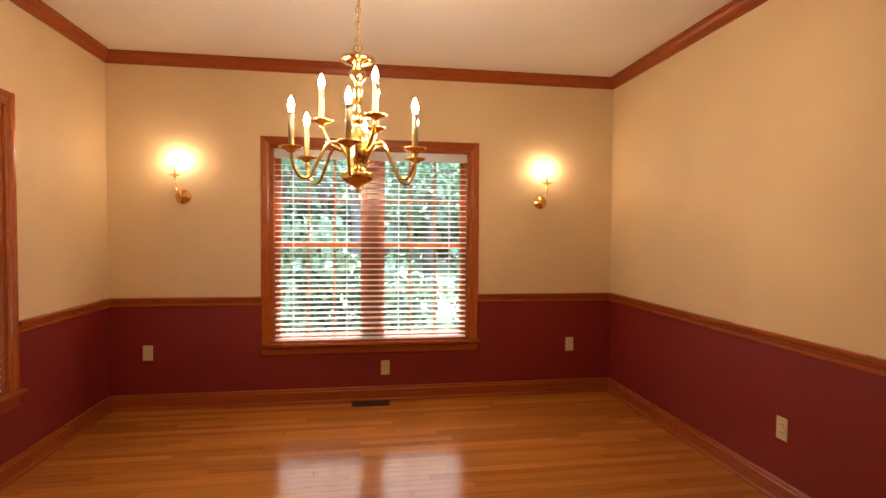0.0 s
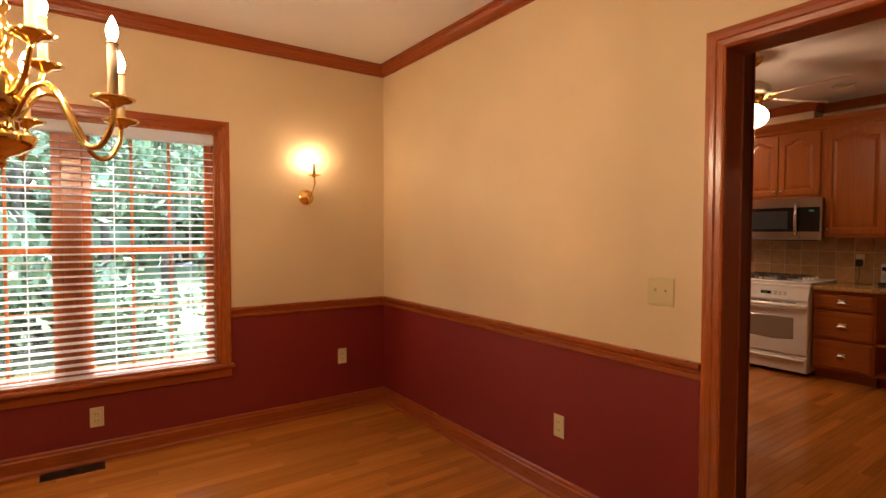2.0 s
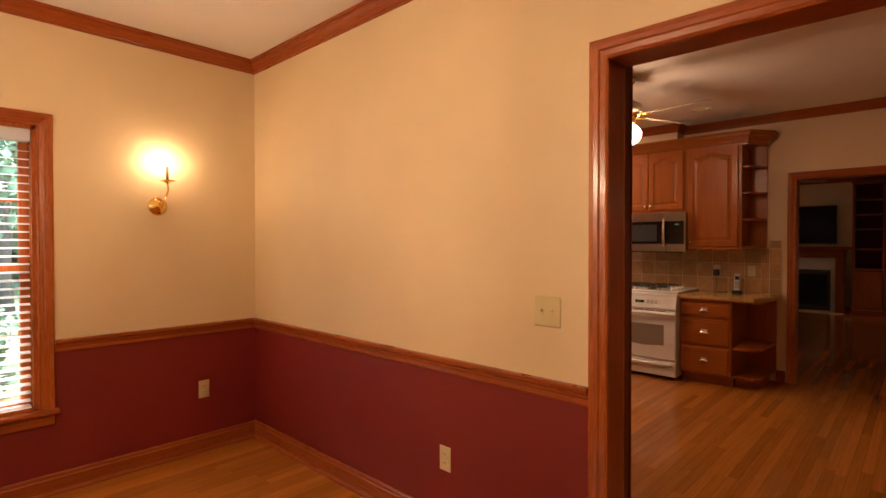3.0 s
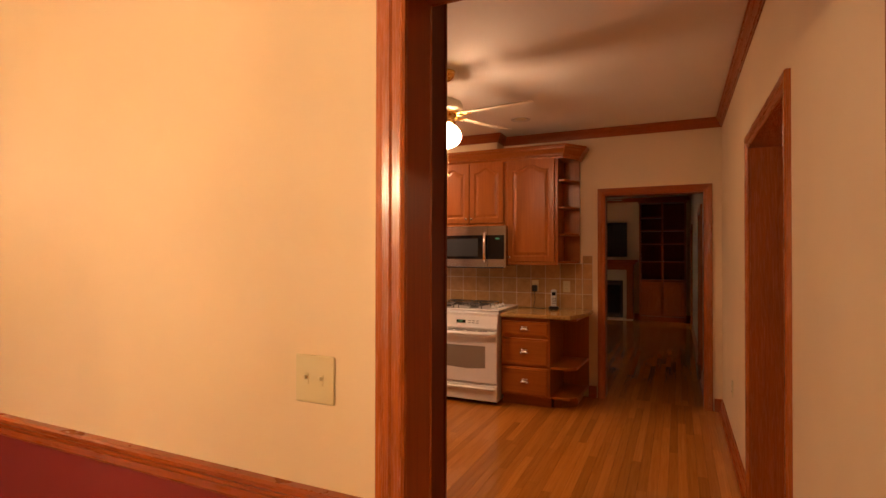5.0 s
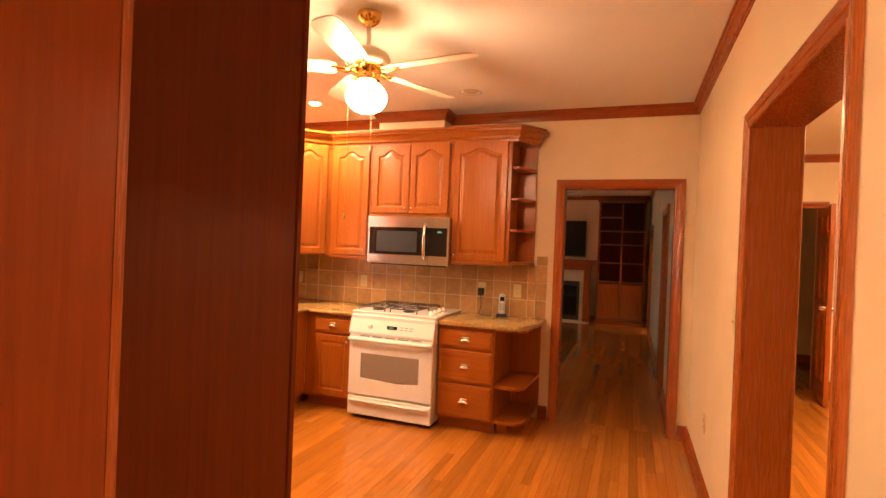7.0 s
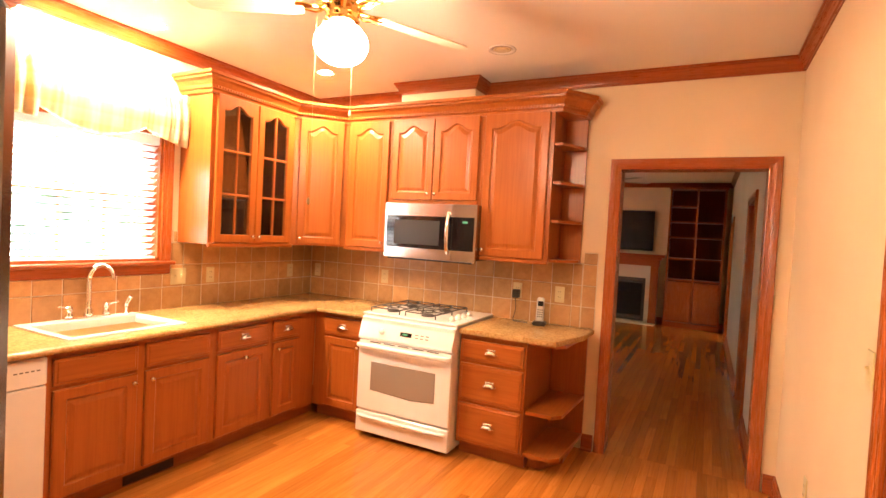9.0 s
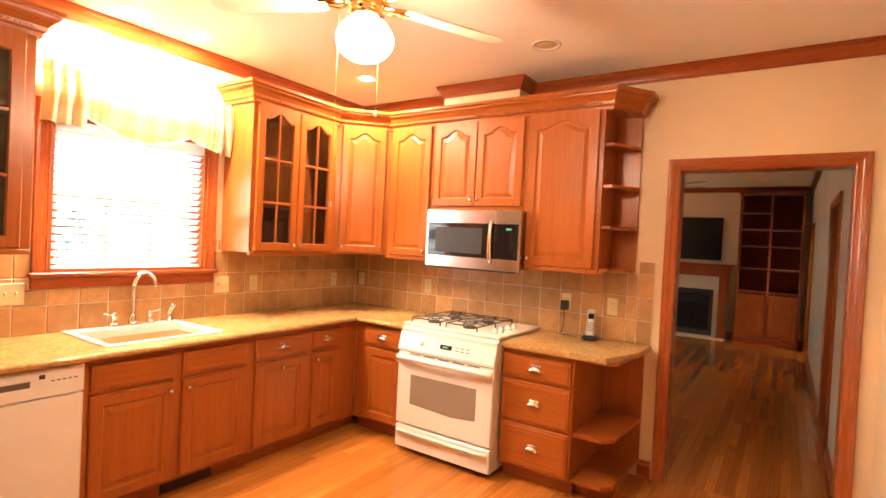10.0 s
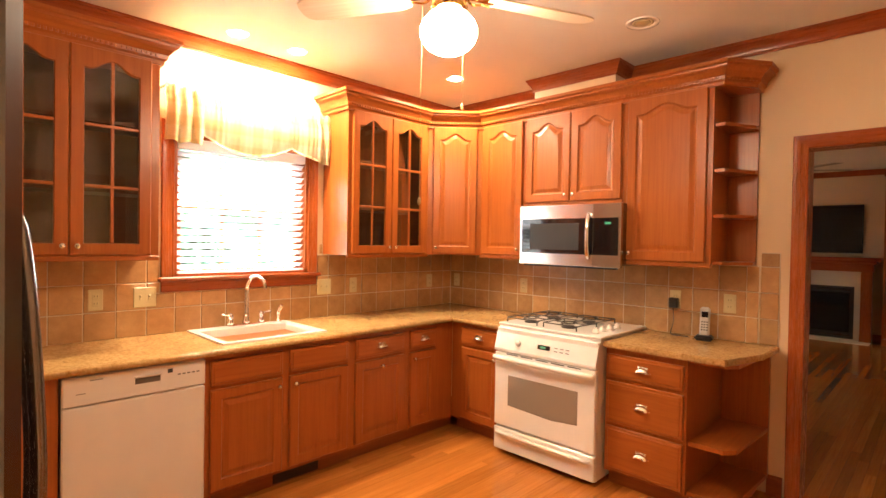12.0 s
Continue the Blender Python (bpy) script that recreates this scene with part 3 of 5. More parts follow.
def blind(m, w, z0, z1, tilt, label):
    """A white slatted blind that hangs inside a window opening."""
    bl = thing("window_blind", m, label, "window blind")
    part("headrail", bx(B(), 0.0, w, -0.03, 0.032, z1 - 0.065, z1, 0.004), SLAT, bl)
    bm = B()
    n = 6
    rows = []
    for i in range(n + 1):
        u = i / n - 0.5
        y, z = 0.048 * u, 0.004 * (1 - 4 * u * u)
        yy, zz = y * math.cos(tilt) - z * math.sin(tilt), y * math.sin(tilt) + z * math.cos(tilt)
        rows.append([bm.verts.new((x, yy - o * math.sin(tilt), zz + o * math.cos(tilt))) for o in (0,) for x in (0.004, w - 0.004)])
    for a, b in zip(rows, rows[1:]):
        bm.faces.new([a[0], a[1], b[1], b[0]])
    mesh = finish("slat", bm, SLAT, True)
    z = z0 + 0.05
    while z < z1 - 0.08:
        s = new("slat", mesh)
        s.parent = bl
        s.location = (0, 0, z)
        z += 0.043
    part("bottom_rail", bx(B(), 0.002, w - 0.002, -0.025, 0.025, z0 + 0.004, z0 + 0.024, 0.004), SLAT, bl)
    for k in range(4 if w > 1.2 else 2):
        x = 0.14 + (w - 0.28) * k / (3 if w > 1.2 else 1)
        bm = B()
        tube(bm, [(x, -0.026, z0 + 0.02), (x, -0.026, z1 - 0.06)], 0.0012, 5)
        tube(bm, [(x, 0.026, z0 + 0.02), (x, 0.026, z1 - 0.06)], 0.0012, 5)
        part("ladder_cord", bm, SLAT, bl)
    return bl


window("window_1", pose(WIN_N[0], DN, 0), WIN_N[1] - WIN_N[0], WIN_N[2], WIN_N[3], 0.16, 2, "double wooden sash window with red-brown casing")
blind(pose(WIN_N[0] + 0.022, DN + 0.035, 0), WIN_N[1] - WIN_N[0] - 0.044, WIN_N[2] + 0.01, WIN_N[3] - 0.02, radians(10), "wide white slatted blind lowered over the dining room window")
window("window_2", pose(DW, WIN_W[0], 0, 0, 0, 90), WIN_W[1] - WIN_W[0], WIN_W[2], WIN_W[3], 0.16, 2, "wooden sash window in the side wall of the dining room")
blind(pose(DW - 0.035, WIN_W[0] + 0.022, 0, 0, 0, 90), WIN_W[1] - WIN_W[0] - 0.044, WIN_W[2] + 0.01, WIN_W[3] - 0.02, radians(10), "white slatted blind on the side window")
window("window_3", pose(WIN_K[0], KN, 0), WIN_K[1] - WIN_K[0], WIN_K[2], WIN_K[3], 0.14, 1, "wooden sash window over the kitchen sink")
blind(pose(WIN_K[0] + 0.02, KN + 0.035, 0), WIN_K[1] - WIN_K[0] - 0.04, WIN_K[2] + 0.01, WIN_K[3] - 0.02, radians(-36), "white slatted blind lowered over the kitchen window")
window("window_4", pose(11.0, LN, 0), 2.4, 0.45, 2.1, 0.14, 3, "wide living room window")


# ---- cabinets ----
def door_loop(w, h, side, bottom, top, inset, arch, n=14):
    a = w / 2 - side - inset
    pts = [(-a, bottom + inset), (a, bottom + inset)]
    for i in range(n + 1):
        x = a - 2 * a * i / n
        u = min(1.0, abs(x) / a / 0.82)
        pts.append((x, h - top - inset - arch * (1 - math.cos(math.pi * u)) / 2))
    return pts


def outer_loop(w, h, c, n=14):
    a = w / 2 - c
    return [(-a, c), (a, c)] + [(a - 2 * a * i / n, h - c) for i in range(n + 1)]


def rings(bm, loops):
    made = [[bm.verts.new((x, y, z)) for x, z in pts] for pts, y in loops]
    for p, q in zip(made, made[1:]):
        for i in range(len(p)):
            j = (i + 1) % len(p)
            bm.faces.new([p[i], p[j], q[j], q[i]])
    return made


def knob(parent, x, y, z):
    bm = lathe(B(), [(0, 0), (0.006, 0), (0.005, 0.010), (0.011, 0.014), (0.014, 0.020), (0.012, 0.026), (0.006, 0.029), (0, 0.0295)], 12, pose(x, y, z, 90))
    return part("knob", bm, NICKEL, parent, "satin nickel knob", True)


def cup_pull(parent, x, y, z):
    """A bin pull: a small hooded shell on a back plate."""
    bm = B()
    n, k = 10, 5
    rows = []
    for i in range(n + 1):
        a = math.pi * i / n
        rows.append([bm.verts.new((x + 0.041 * math.cos(a) * (0.55 + 0.45 * math.cos(0.5 * math.pi * j / k)), y - 0.029 * math.sin(0.5 * math.pi * j / k) - 0.001, z - 0.007 + 0.029 * math.sin(a) * math.cos(0.42 * math.pi * j / k))) for j in range(k + 1)])
    for p, q in zip(rows, rows[1:]):
        for j in range(k):
            bm.faces.new([p[j], p[j + 1], q[j + 1], q[j]])
    bx(bm, x - 0.045, x + 0.045, y - 0.003, y, z - 0.012, z - 0.005, 0.001)
    bx(bm, x - 0.030, x + 0.030, y - 0.003, y, z + 0.014, z + 0.025, 0.001)
    return part("cup_pull", bm, NICKEL, parent, "satin nickel bin pull", True)


def raised_door(parent, x, z, w, h, arch=0.0, knob_at=None, y=0.0):
    """A raised-panel door with its lower left corner at x, z."""
    bm = B()
    s, n = 0.058, 14
    top = 0.055
    loops = [(outer_loop(w, h, 0), y), (outer_loop(w, h, 0), y - 0.014), (outer_loop(w, h, 0.005), y - 0.020),
             (door_loop(w, h, s - 0.004, s - 0.004, top - 0.004, 0, arch), y - 0.020), (door_loop(w, h, s, s, top, 0.003, arch), y - 0.012),
             (door_loop(w, h, s, s, top, 0.012, arch), y - 0.011), (door_loop(w, h, s, s, top, 0.036, arch), y - 0.018)]
    made = rings(bm, loops)
    bm.faces.new(made[0])
    bm.faces.new(made[-1])
    d = part("door", bm, CAB, parent, "", False, pose(x + w / 2, 0, z))
    if knob_at:
        knob(d, (w / 2 - 0.028) * knob_at[0], y - 0.019, 0.045 if knob_at[1] < 0 else h - 0.045)
    return d


def glass_door(parent, x, z, w, h, arch, knob_at, y=0.0):
    bm = B()
    s, top = 0.058, 0.055
    inner = door_loop(w, h, s, s, top, 0, arch)
    made = rings(bm, [(outer_loop(w, h, 0), y), (outer_loop(w, h, 0), y - 0.014), (outer_loop(w, h, 0.005), y - 0.020),
                      (door_loop(w, h, s - 0.004, s - 0.004, top - 0.004, 0, arch), y - 0.020), (inner, y - 0.012), (inner, y)])
    for i in range(len(inner)):
        j = (i + 1) % len(inner)
        bm.faces.new([made[0][i], made[0][j], made[-1][j], made[-1][i]])
    d = part("door", bm, CAB, parent, "arched wooden door with glass panes", False, pose(x + w / 2, 0, z))
    bm = B()
    bx(bm, -0.008, 0.008, y - 0.015, y - 0.003, s, h - top, 0.003)
    for k in (1, 2):
        p = s + (h - s - top) * k / 3 - 0.02
        bx(bm, -w / 2 + s, w / 2 - s, y - 0.016, y - 0.004, p - 0.008, p + 0.008, 0.003)
    part("muntins", bm, CAB, d)
    pane = part("pane", bx(B(), -w / 2 + s - 0.004, w / 2 - s + 0.004, y - 0.007, y - 0.004, s - 0.004, h - top + 0.004), CAB_GLASS, d)
    pane.visible_shadow = False
    knob(d, (w / 2 - 0.028) * knob_at[0], y - 0.019, 0.045)
    return d


def drawer(parent, x, z, w, h, pull=True, y=0.0):
    bm = B()
    loops = [(outer_loop(w, h, 0, 2), y), (outer_loop(w, h, 0, 2), y - 0.012), (outer_loop(w, h, 0.004, 2), y - 0.016),
             (outer_loop(w, h, 0.014, 2), y - 0.016), (outer_loop(w, h, 0.018, 2), y - 0.020)]
    made = rings(bm, loops)
    bm.faces.new(made[0])
    bm.faces.new(made[-1])
    d = part("drawer_front", bm, CAB_X, parent, "", False, pose(x + w / 2, 0, z))
    if pull:
        cup_pull(d, 0, y - 0.021, h / 2)
    return d


BASE_TOP, TOE = 0.826, 0.095


def base_body(parent, w, d):
    bm = B()
    bx(bm, 0, w, 0, d, TOE, BASE_TOP, 0.001)
    part("body", bm, CAB, parent)
    part("toe_kick", bx(B(), 0, w, 0.065, d, 0, TOE), CAB_X, parent, "dark shaded toe kick")


def base_cabinet(m, w, d, fronts, label):
    c = thing("base_cabinet", m, label, "kitchen cabinet", "base cabinets under the counter")
    base_body(c, w, d)
    for kind, x, z, fw, fh, k in fronts:
        if kind == "door":
            raised_door(c, x, z, fw, fh, 0.0, k)
        else:
            drawer(c, x, z, fw, fh, k)
    return c


FACE_N, FACE_E = 4.71, 8.48
DEPTH_N, DEPTH_E = KN - FACE_N - 0.003, KE - FACE_E - 0.003
D0, D1, W0, W1 = 0.118, 0.645, 0.665, 0.797
# north run, from the dishwasher to the corner
c = thing("filler_panel", pose(4.98, FACE_N, 0), "narrow red-brown wooden cabinet front beside the dishwasher", "kitchen cabinet")
base_body(c, 1.055, DEPTH_N)
base_cabinet(pose(6.635, FACE_N, 0), 0.90, DEPTH_N, [("drawer", 0.03, W0, 0.40, W1 - W0, False), ("drawer", 0.475, W0, 0.40, W1 - W0, False), ("door", 0.03, D0, 0.40, D1 - D0, (1, 1)), ("door", 0.475, D0, 0.40, D1 - D0, (-1, 1))], "wide wooden sink cabinet with two panelled doors")
base_cabinet(pose(7.535, FACE_N, 0), 0.475, DEPTH_N, [("drawer", 0.035, W0, 0.41, W1 - W0, True), ("door", 0.035, D0, 0.41, D1 - D0, (0, 1))], "wooden base cabinet with one drawer above one door")
corner_unit = base_cabinet(pose(8.01, FACE_N, 0), 0.47, DEPTH_N, [("drawer", 0.028, W0, 0.255, W1 - W0, True), ("door", 0.028, D0, 0.255, D1 - D0, (-1, 1))], "narrow wooden corner cabinet with drawer and door")
part("toe_kick_return", bx(B(), 0.47, 0.536, 0.065, 0.10, 0, TOE), CAB_X, corner_unit)
# east run; local x goes along -y
base_cabinet(pose(FACE_E, FACE_N - 0.001, 0, 0, 0, -90), FACE_N - 4.215, DEPTH_E, [("drawer", 0.105, W0, 0.355, W1 - W0, True), ("door", 0.105, D0, 0.355, D1 - D0, (1, 1))], "wooden base cabinet beside the range with drawer and door")
stack = base_cabinet(pose(FACE_E, 3.452, 0, 0, 0, -90), 0.462, DEPTH_E, [("drawer", 0.012, 0.655, 0.435, 0.135, True), ("drawer", 0.012, 0.388, 0.435, 0.245, True), ("drawer", 0.012, 0.112, 0.435, 0.255, True)], "wooden cabinet with a stack of three drawers")


def poly_prism(bm, pts, z0, z1):
    a = [bm.verts.new((x, y, z0)) for x, y in pts]
    b = [bm.verts.new((x, y, z1)) for x, y in pts]
    bm.faces.new(a)
    bm.faces.new(b)
    for i in range(len(pts)):
        j = (i + 1) % len(pts)
        bm.faces.new([a[i], a[j], b[j], b[i]])
    return bm


shelf_plan = [(9.072, 2.985), (8.495, 2.985), (8.495, 2.815), (8.55, 2.765), (9.072, 2.735)]
end = thing("end_shelf_unit", pose(0, 0, 0), "open wooden end shelf unit with angled shelves below the counter", "kitchen shelf")
part("back_panel", bx(B(), 9.05, 9.076, 2.735, 2.985, 0.1, BASE_TOP), CAB, end)
part("toe_kick", poly_prism(B(), [(9.07, 2.98), (8.58, 2.98), (8.58, 2.90), (8.76, 2.79), (9.07, 2.79)], 0, 0.095), CAB_X, end)
for z in (0.095, 0.365):
    part("shelf", poly_prism(B(), shelf_plan, z, z + 0.022), CAB_X, end)
part("top_rail", poly_prism(B(), shelf_plan, BASE_TOP - 0.02, BASE_TOP), CAB_X, end)

# upper cabinets
UP0, UP1, UFN, UFE = 1.325, 2.355, 5.0, 8.78


def upper_box(parent, w, d, h, glass=False):
    if not glass:
        part("body", bx(B(), 0, w, 0, d, 0, h, 0.001), CAB, parent)
    else:
        part("side_panel", bx(B(), 0, 0.018, 0, d, 0, h), CAB, parent)
        part("side_panel", bx(B(), w - 0.018, w, 0, d, 0, h), CAB, parent)
        part("bottom_panel", bx(B(), 0.018, w - 0.018, 0, d, 0, 0.018), CAB, parent)
        part("top_panel", bx(B(), 0.018, w - 0.018, 0, d, h - 0.02, h), CAB, parent)
        for a in (0.018, w - 0.045):
            part("face_stile", bx(B(), a, a + 0.027, 0, 0.018, 0.018, h - 0.02), CAB, parent)
        for a in (0.018, h - 0.045):
            part("face_rail", bx(B(), 0.045, w - 0.045, 0, 0.018, a, a + 0.025), CAB, parent)
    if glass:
        part("back_panel", bx(B(), 0.018, w - 0.018, d - 0.012, d, 0.018, h - 0.02), CAB_SHADED, parent)
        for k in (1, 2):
            part("shelf", bx(B(), 0.019, w - 0.019, 0.03, d - 0.013, h * k / 3 - 0.02, h * k / 3), CAB_SHADED, parent)
    part("light_rail", bx(B(), 0, w, -0.012, 0.012, -0.018, 0.006, 0.003), CAB_X, parent)


def upper_cabinet(m, w, d, z0, z1, doors, label, glass=False):
    c = thing("wall_cabinet", m @ pose(0, 0, z0), label, "kitchen cabinet", "wall cabinets")
    h = z1 - z0
    upper_box(c, w, d, h, glass)
    for x, dw, k in doors:
        if glass:
            glass_door(c, x, 0.012, dw, h - 0.024, 0.05, k)
        else:
            raised_door(c, x, 0.012, dw, h - 0.024, 0.05, k)
    return c


UDN, UDE = KN - UFN - 0.003, KE - UFE - 0.003
upper_cabinet(pose(5.72, UFN, 0), 0.785, UDN, UP0, UP1, [(0.043, 0.349, (1, -1)), (0.395, 0.349, (-1, -1))], "wooden wall cabinet with two arched glass doors", True)
upper_cabinet(pose(7.70, UFN, 0), 0.77, UDN, UP0, UP1, [(0.033, 0.3505, (1, -1)), (0.3865, 0.3505, (-1, -1))], "wooden wall cabinet with two arched glass doors beside the window", True)
upper_cabinet(pose(UFE, 4.70, 0, 0, 0, -90), 0.43, UDE, UP0, UP1, [(0.03, 0.375, (1, -1))], "wooden wall cabinet with one arched panel door")
upper_cabinet(pose(UFE, 4.268, 0, 0, 0, -90), 0.755, UDE, 1.715, UP1, [(0.01, 0.365, (1, -1)), (0.38, 0.365, (-1, -1))], "short wooden cabinet above the microwave with two arched doors")
upper_cabinet(pose(UFE, 3.512, 0, 0, 0, -90), 0.53, UDE, UP0, UP1, [(0.03, 0.47, (-1, -1))], "tall wooden wall cabinet with one wide arched panel door")
# diagonal corner cabinet
cc = thing("corner_wall_cabinet", pose(0, 0, UP0), "diagonal wooden corner wall cabinet with one arched door", "kitchen cabinet", "wall cabinets")
part("body", poly_prism(B(), [(8.472, UFN), (UFE, 4.702), (9.076, 4.702), (9.076, 5.306), (8.472, 5.306)], 0, UP1 - UP0), CAB, cc)
dv = Vector((UFE - 8.472, 4.702 - UFN))
ang = math.degrees(math.atan2(dv.y, dv.x))
dd = raised_door(cc, 0, 0.012, 0.35, UP1 - UP0 - 0.024, 0.05, (-1, -1))
dd.matrix_local = pose((8.472 + UFE) / 2, (UFN + 4.702) / 2, 0.012, 0, 0, ang) @ pose(0, -0.002, 0)
# open end shelf by the doorway
us = thing("open_wall_shelf", pose(0, 0, UP0), "open wooden end shelf with angled shelves beside the wall cabinet", "kitchen shelf")
up_plan = [(9.072, 2.978), (8.795, 2.978), (8.795, 2.925), (9.0, 2.822), (9.072, 2.822)]
part("back_panel", bx(B(), 9.056, 9.076, 2.822, 2.978, 0, UP1 - UP0), CAB, us)
for z in (0.0, 0.27, 0.53, 0.79, UP1 - UP0 - 0.02):
    part("shelf", poly_prism(B(), up_plan, z, z + 0.018), CAB_X, us)
# cornices
CORNICE = [(0, -0.02), (-0.016, -0.02), (-0.018, 0.0), (-0.030, 0.008), (-0.034, 0.028), (-0.052, 0.055), (-0.072, 0.068), (-0.074, 0.080), (-0.088, 0.086), (-0.088, 0.105), (0, 0.105)]
cor = thing("cabinet_cornice", pose(0, 0, UP1), "stepped wooden cornice along the tops of the wall cabinets", "cornice")
part("moulding", sweep(B(), [(7.70, KN - 0.002), (7.70, UFN), (8.472, UFN), (UFE, 4.702), (UFE, 2.94), (8.95, 2.822), (KE - 0.002, 2.822)], CORNICE, lambda a, b, h: (a, b, h)), CAB_X, cor)
part("top_board", poly_prism(B(), [(7.70, 5.30), (7.70, UFN), (8.472, UFN), (UFE, 4.702), (UFE, 2.94), (8.95, 2.822), (9.07, 2.822), (9.07, 5.30)], 0.002, 0.02), CAB_X, cor)


def bead_band(parent, line):
    """A row of small beads let into the cornice's lowest step."""
    bm = B()
    for (ax, ay), (cx, cy) in zip(line, line[1:]):
        run = Vector((cx - ax, cy - ay))
        along = run.normalized()
        out = Vector((along.y, -along.x))
        for k in range(int(run.length / 0.022)):
            p = Vector((ax, ay)) + along * (0.011 + 0.022 * k) + out * 0.031
            a, o = along * 0.0075, out * 0.006
            q = [bm.verts.new((p.x + sa * a.x + so * o.x, p.y + sa * a.y + so * o.y, z)) for z in (0.011, 0.025) for sa, so in ((-1, -0.5), (1, -0.5), (0.6, 1), (-0.6, 1))]
            for f in ((0, 1, 2, 3), (7, 6, 5, 4), (0, 4, 5, 1), (1, 5, 6, 2), (2, 6, 7, 3), (3, 7, 4, 0)):
                bm.faces.new([q[i] for i in f])
    part("bead_band", bm, CAB_X, parent)


bead_band(cor, [(7.70, UFN), (8.472, UFN), (UFE, 4.702), (UFE, 2.94), (8.95, 2.822)])
cor2 = thing("cabinet_cornice", pose(0, 0, UP1), "stepped wooden cornice on the wall cabinet near the fridge", "cornice")
part("moulding", sweep(B(), [(5.72, UFN), (6.505, UFN), (6.505, KN - 0.002)], CORNICE, lambda a, b, h: (a, b, h)), CAB_X, cor2)
bead_band(cor2, [(5.72, UFN), (6.505, UFN)])

# ---- counter, sink ----
CT0, CT1 = 0.8275, 0.862
SK = (6.745, 7.385, 4.745, 5.275)
ctr = thing("countertop", pose(0, 0, 0), "polished tan speckled stone countertop round the kitchen corner", "countertop")
for x0, x1, y0, y1 in ((4.975, SK[0] + 0.02, 4.668, 5.303), (SK[1] - 0.02, 9.072, 4.668, 5.303), (SK[0] + 0.02, SK[1] - 0.02, 4.668, SK[2] + 0.02), (SK[0] + 0.02, SK[1] - 0.02, SK[3] - 0.02, 5.303), (8.438, 9.072, 4.213, 4.668)):
    part("slab", bx(B(), x0, x1, y0, y1, CT0, CT1), GRANITE, ctr)
part("rounded_edge", tube(B(), [(4.975, 4.666, 0.845), (8.4425, 4.666, 0.845)], 0.0165, 10), GRANITE, ctr, "", True)
part("rounded_edge", tube(B(), [(8.436, 4.66, 0.845), (8.436, 4.213, 0.845)], 0.0165, 10), GRANITE, ctr, "", True)
ctr2 = thing("countertop", pose(0, 0, 0), "polished tan speckled stone countertop with a clipped corner beside the range", "countertop")
plan2 = [(9.072, 3.452), (8.438, 3.452), (8.438, 2.80), (8.78, 2.70), (9.072, 2.695)]
bm = poly_prism(B(), plan2, CT0, CT1)
bmesh.ops.bevel(bm, geom=[e for e in bm.edges if abs(e.verts[0].co.z - e.verts[1].co.z) < 1e-6], offset=0.006, segments=2, affect="EDGES")
part("slab", bm, GRANITE, ctr2)

sink = thing("kitchen_sink", pose(0, 0, 0), "white porcelain drop-in sink set in the stone counter", "sink")
x0, x1, y0, y1 = SK
bm = B()
specs = [(0.0, 0.0, CT1 + 0.0005), (0.0, 0.0, CT1 + 0.008), (0.006, 0.006, CT1 + 0.011), (0.035, 0.035, CT1 + 0.010), (0.045, 0.045, CT1 - 0.004), (0.055, 0.055, 0.735), (0.09, 0.09, 0.715)]
prev = None
for dx, dy, z in specs:
    back = y1 - (0.10 if dx > 0.03 else dy)
    ring = [bm.verts.new(p) for p in ((x0 + dx, y0 + dy, z), (x1 - dx, y0 + dy, z), (x1 - dx, back, z), (x0 + dx, back, z))]
    if prev:
        for i in range(4):
            bm.faces.new([prev[i], prev[(i + 1) % 4], ring[(i + 1) % 4], ring[i]])
    prev = ring
bm.faces.new(prev)
part("basin", bm, SINK, sink)
part("drain", lathe(B(), [(0.045, 0), (0.045, 0.004), (0.03, 0.003), (0, 0.002)], 16, pose(7.06, 4.97, 0.716)), CHROME, sink, "", True)

fa = thing("kitchen_faucet", pose(7.09, 5.225, CT1 + 0.011), "chrome gooseneck bridge faucet with two lever handles", "faucet")
part("deck_plate", bx(B(), -0.125, 0.125, -0.026, 0.026, 0, 0.014, 0.006), CHROME, fa)
part("spout", tube(B(), smooth_line([(0, 0, 0.01), (0, 0, 0.16), (0, -0.005, 0.25), (0.012, -0.045, 0.305), (0.03, -0.10, 0.315), (0.045, -0.145, 0.285), (0.05, -0.158, 0.24)], 6), [0.016 - 0.00016 * i for i in range(37)], 12), CHROME, fa, "", True)
part("collar", lathe(B(), [(0.024, 0.012), (0.026, 0.03), (0.018, 0.05), (0.02, 0.06), (0.014, 0.07)], 16), CHROME, fa, "", True)
for s in (-1, 1):
    h = part("handle", lathe(B(), [(0.022, 0.012), (0.018, 0.03), (0.013, 0.045), (0.018, 0.06), (0.016, 0.075), (0.008, 0.085), (0, 0.087)], 14, pose(0.1 * s, 0, 0)), CHROME, fa, "", True)
    part("lever", tube(B(), [(0.1 * s, 0, 0.07), (0.135 * s, -0.01, 0.078), (0.165 * s, -0.018, 0.086)], [0.007, 0.005, 0.007], 8), CHROME, h, "", True)
sp = thing("side_spray", pose(7.305, 5.215, CT1 + 0.011), "chrome side spray beside the faucet", "faucet")
part("base", lathe(B(), [(0.022, 0), (0.021, 0.01), (0.013, 0.02), (0.011, 0.05), (0, 0.05)], 14), CHROME, sp, "", True)
part("spray_head", tube(B(), [(0, 0, 0.048), (0, -0.004, 0.075), (0.004, -0.02, 0.10), (0.006, -0.038, 0.112)], [0.011, 0.013, 0.015, 0.012], 10), CHROME, sp, "", True)

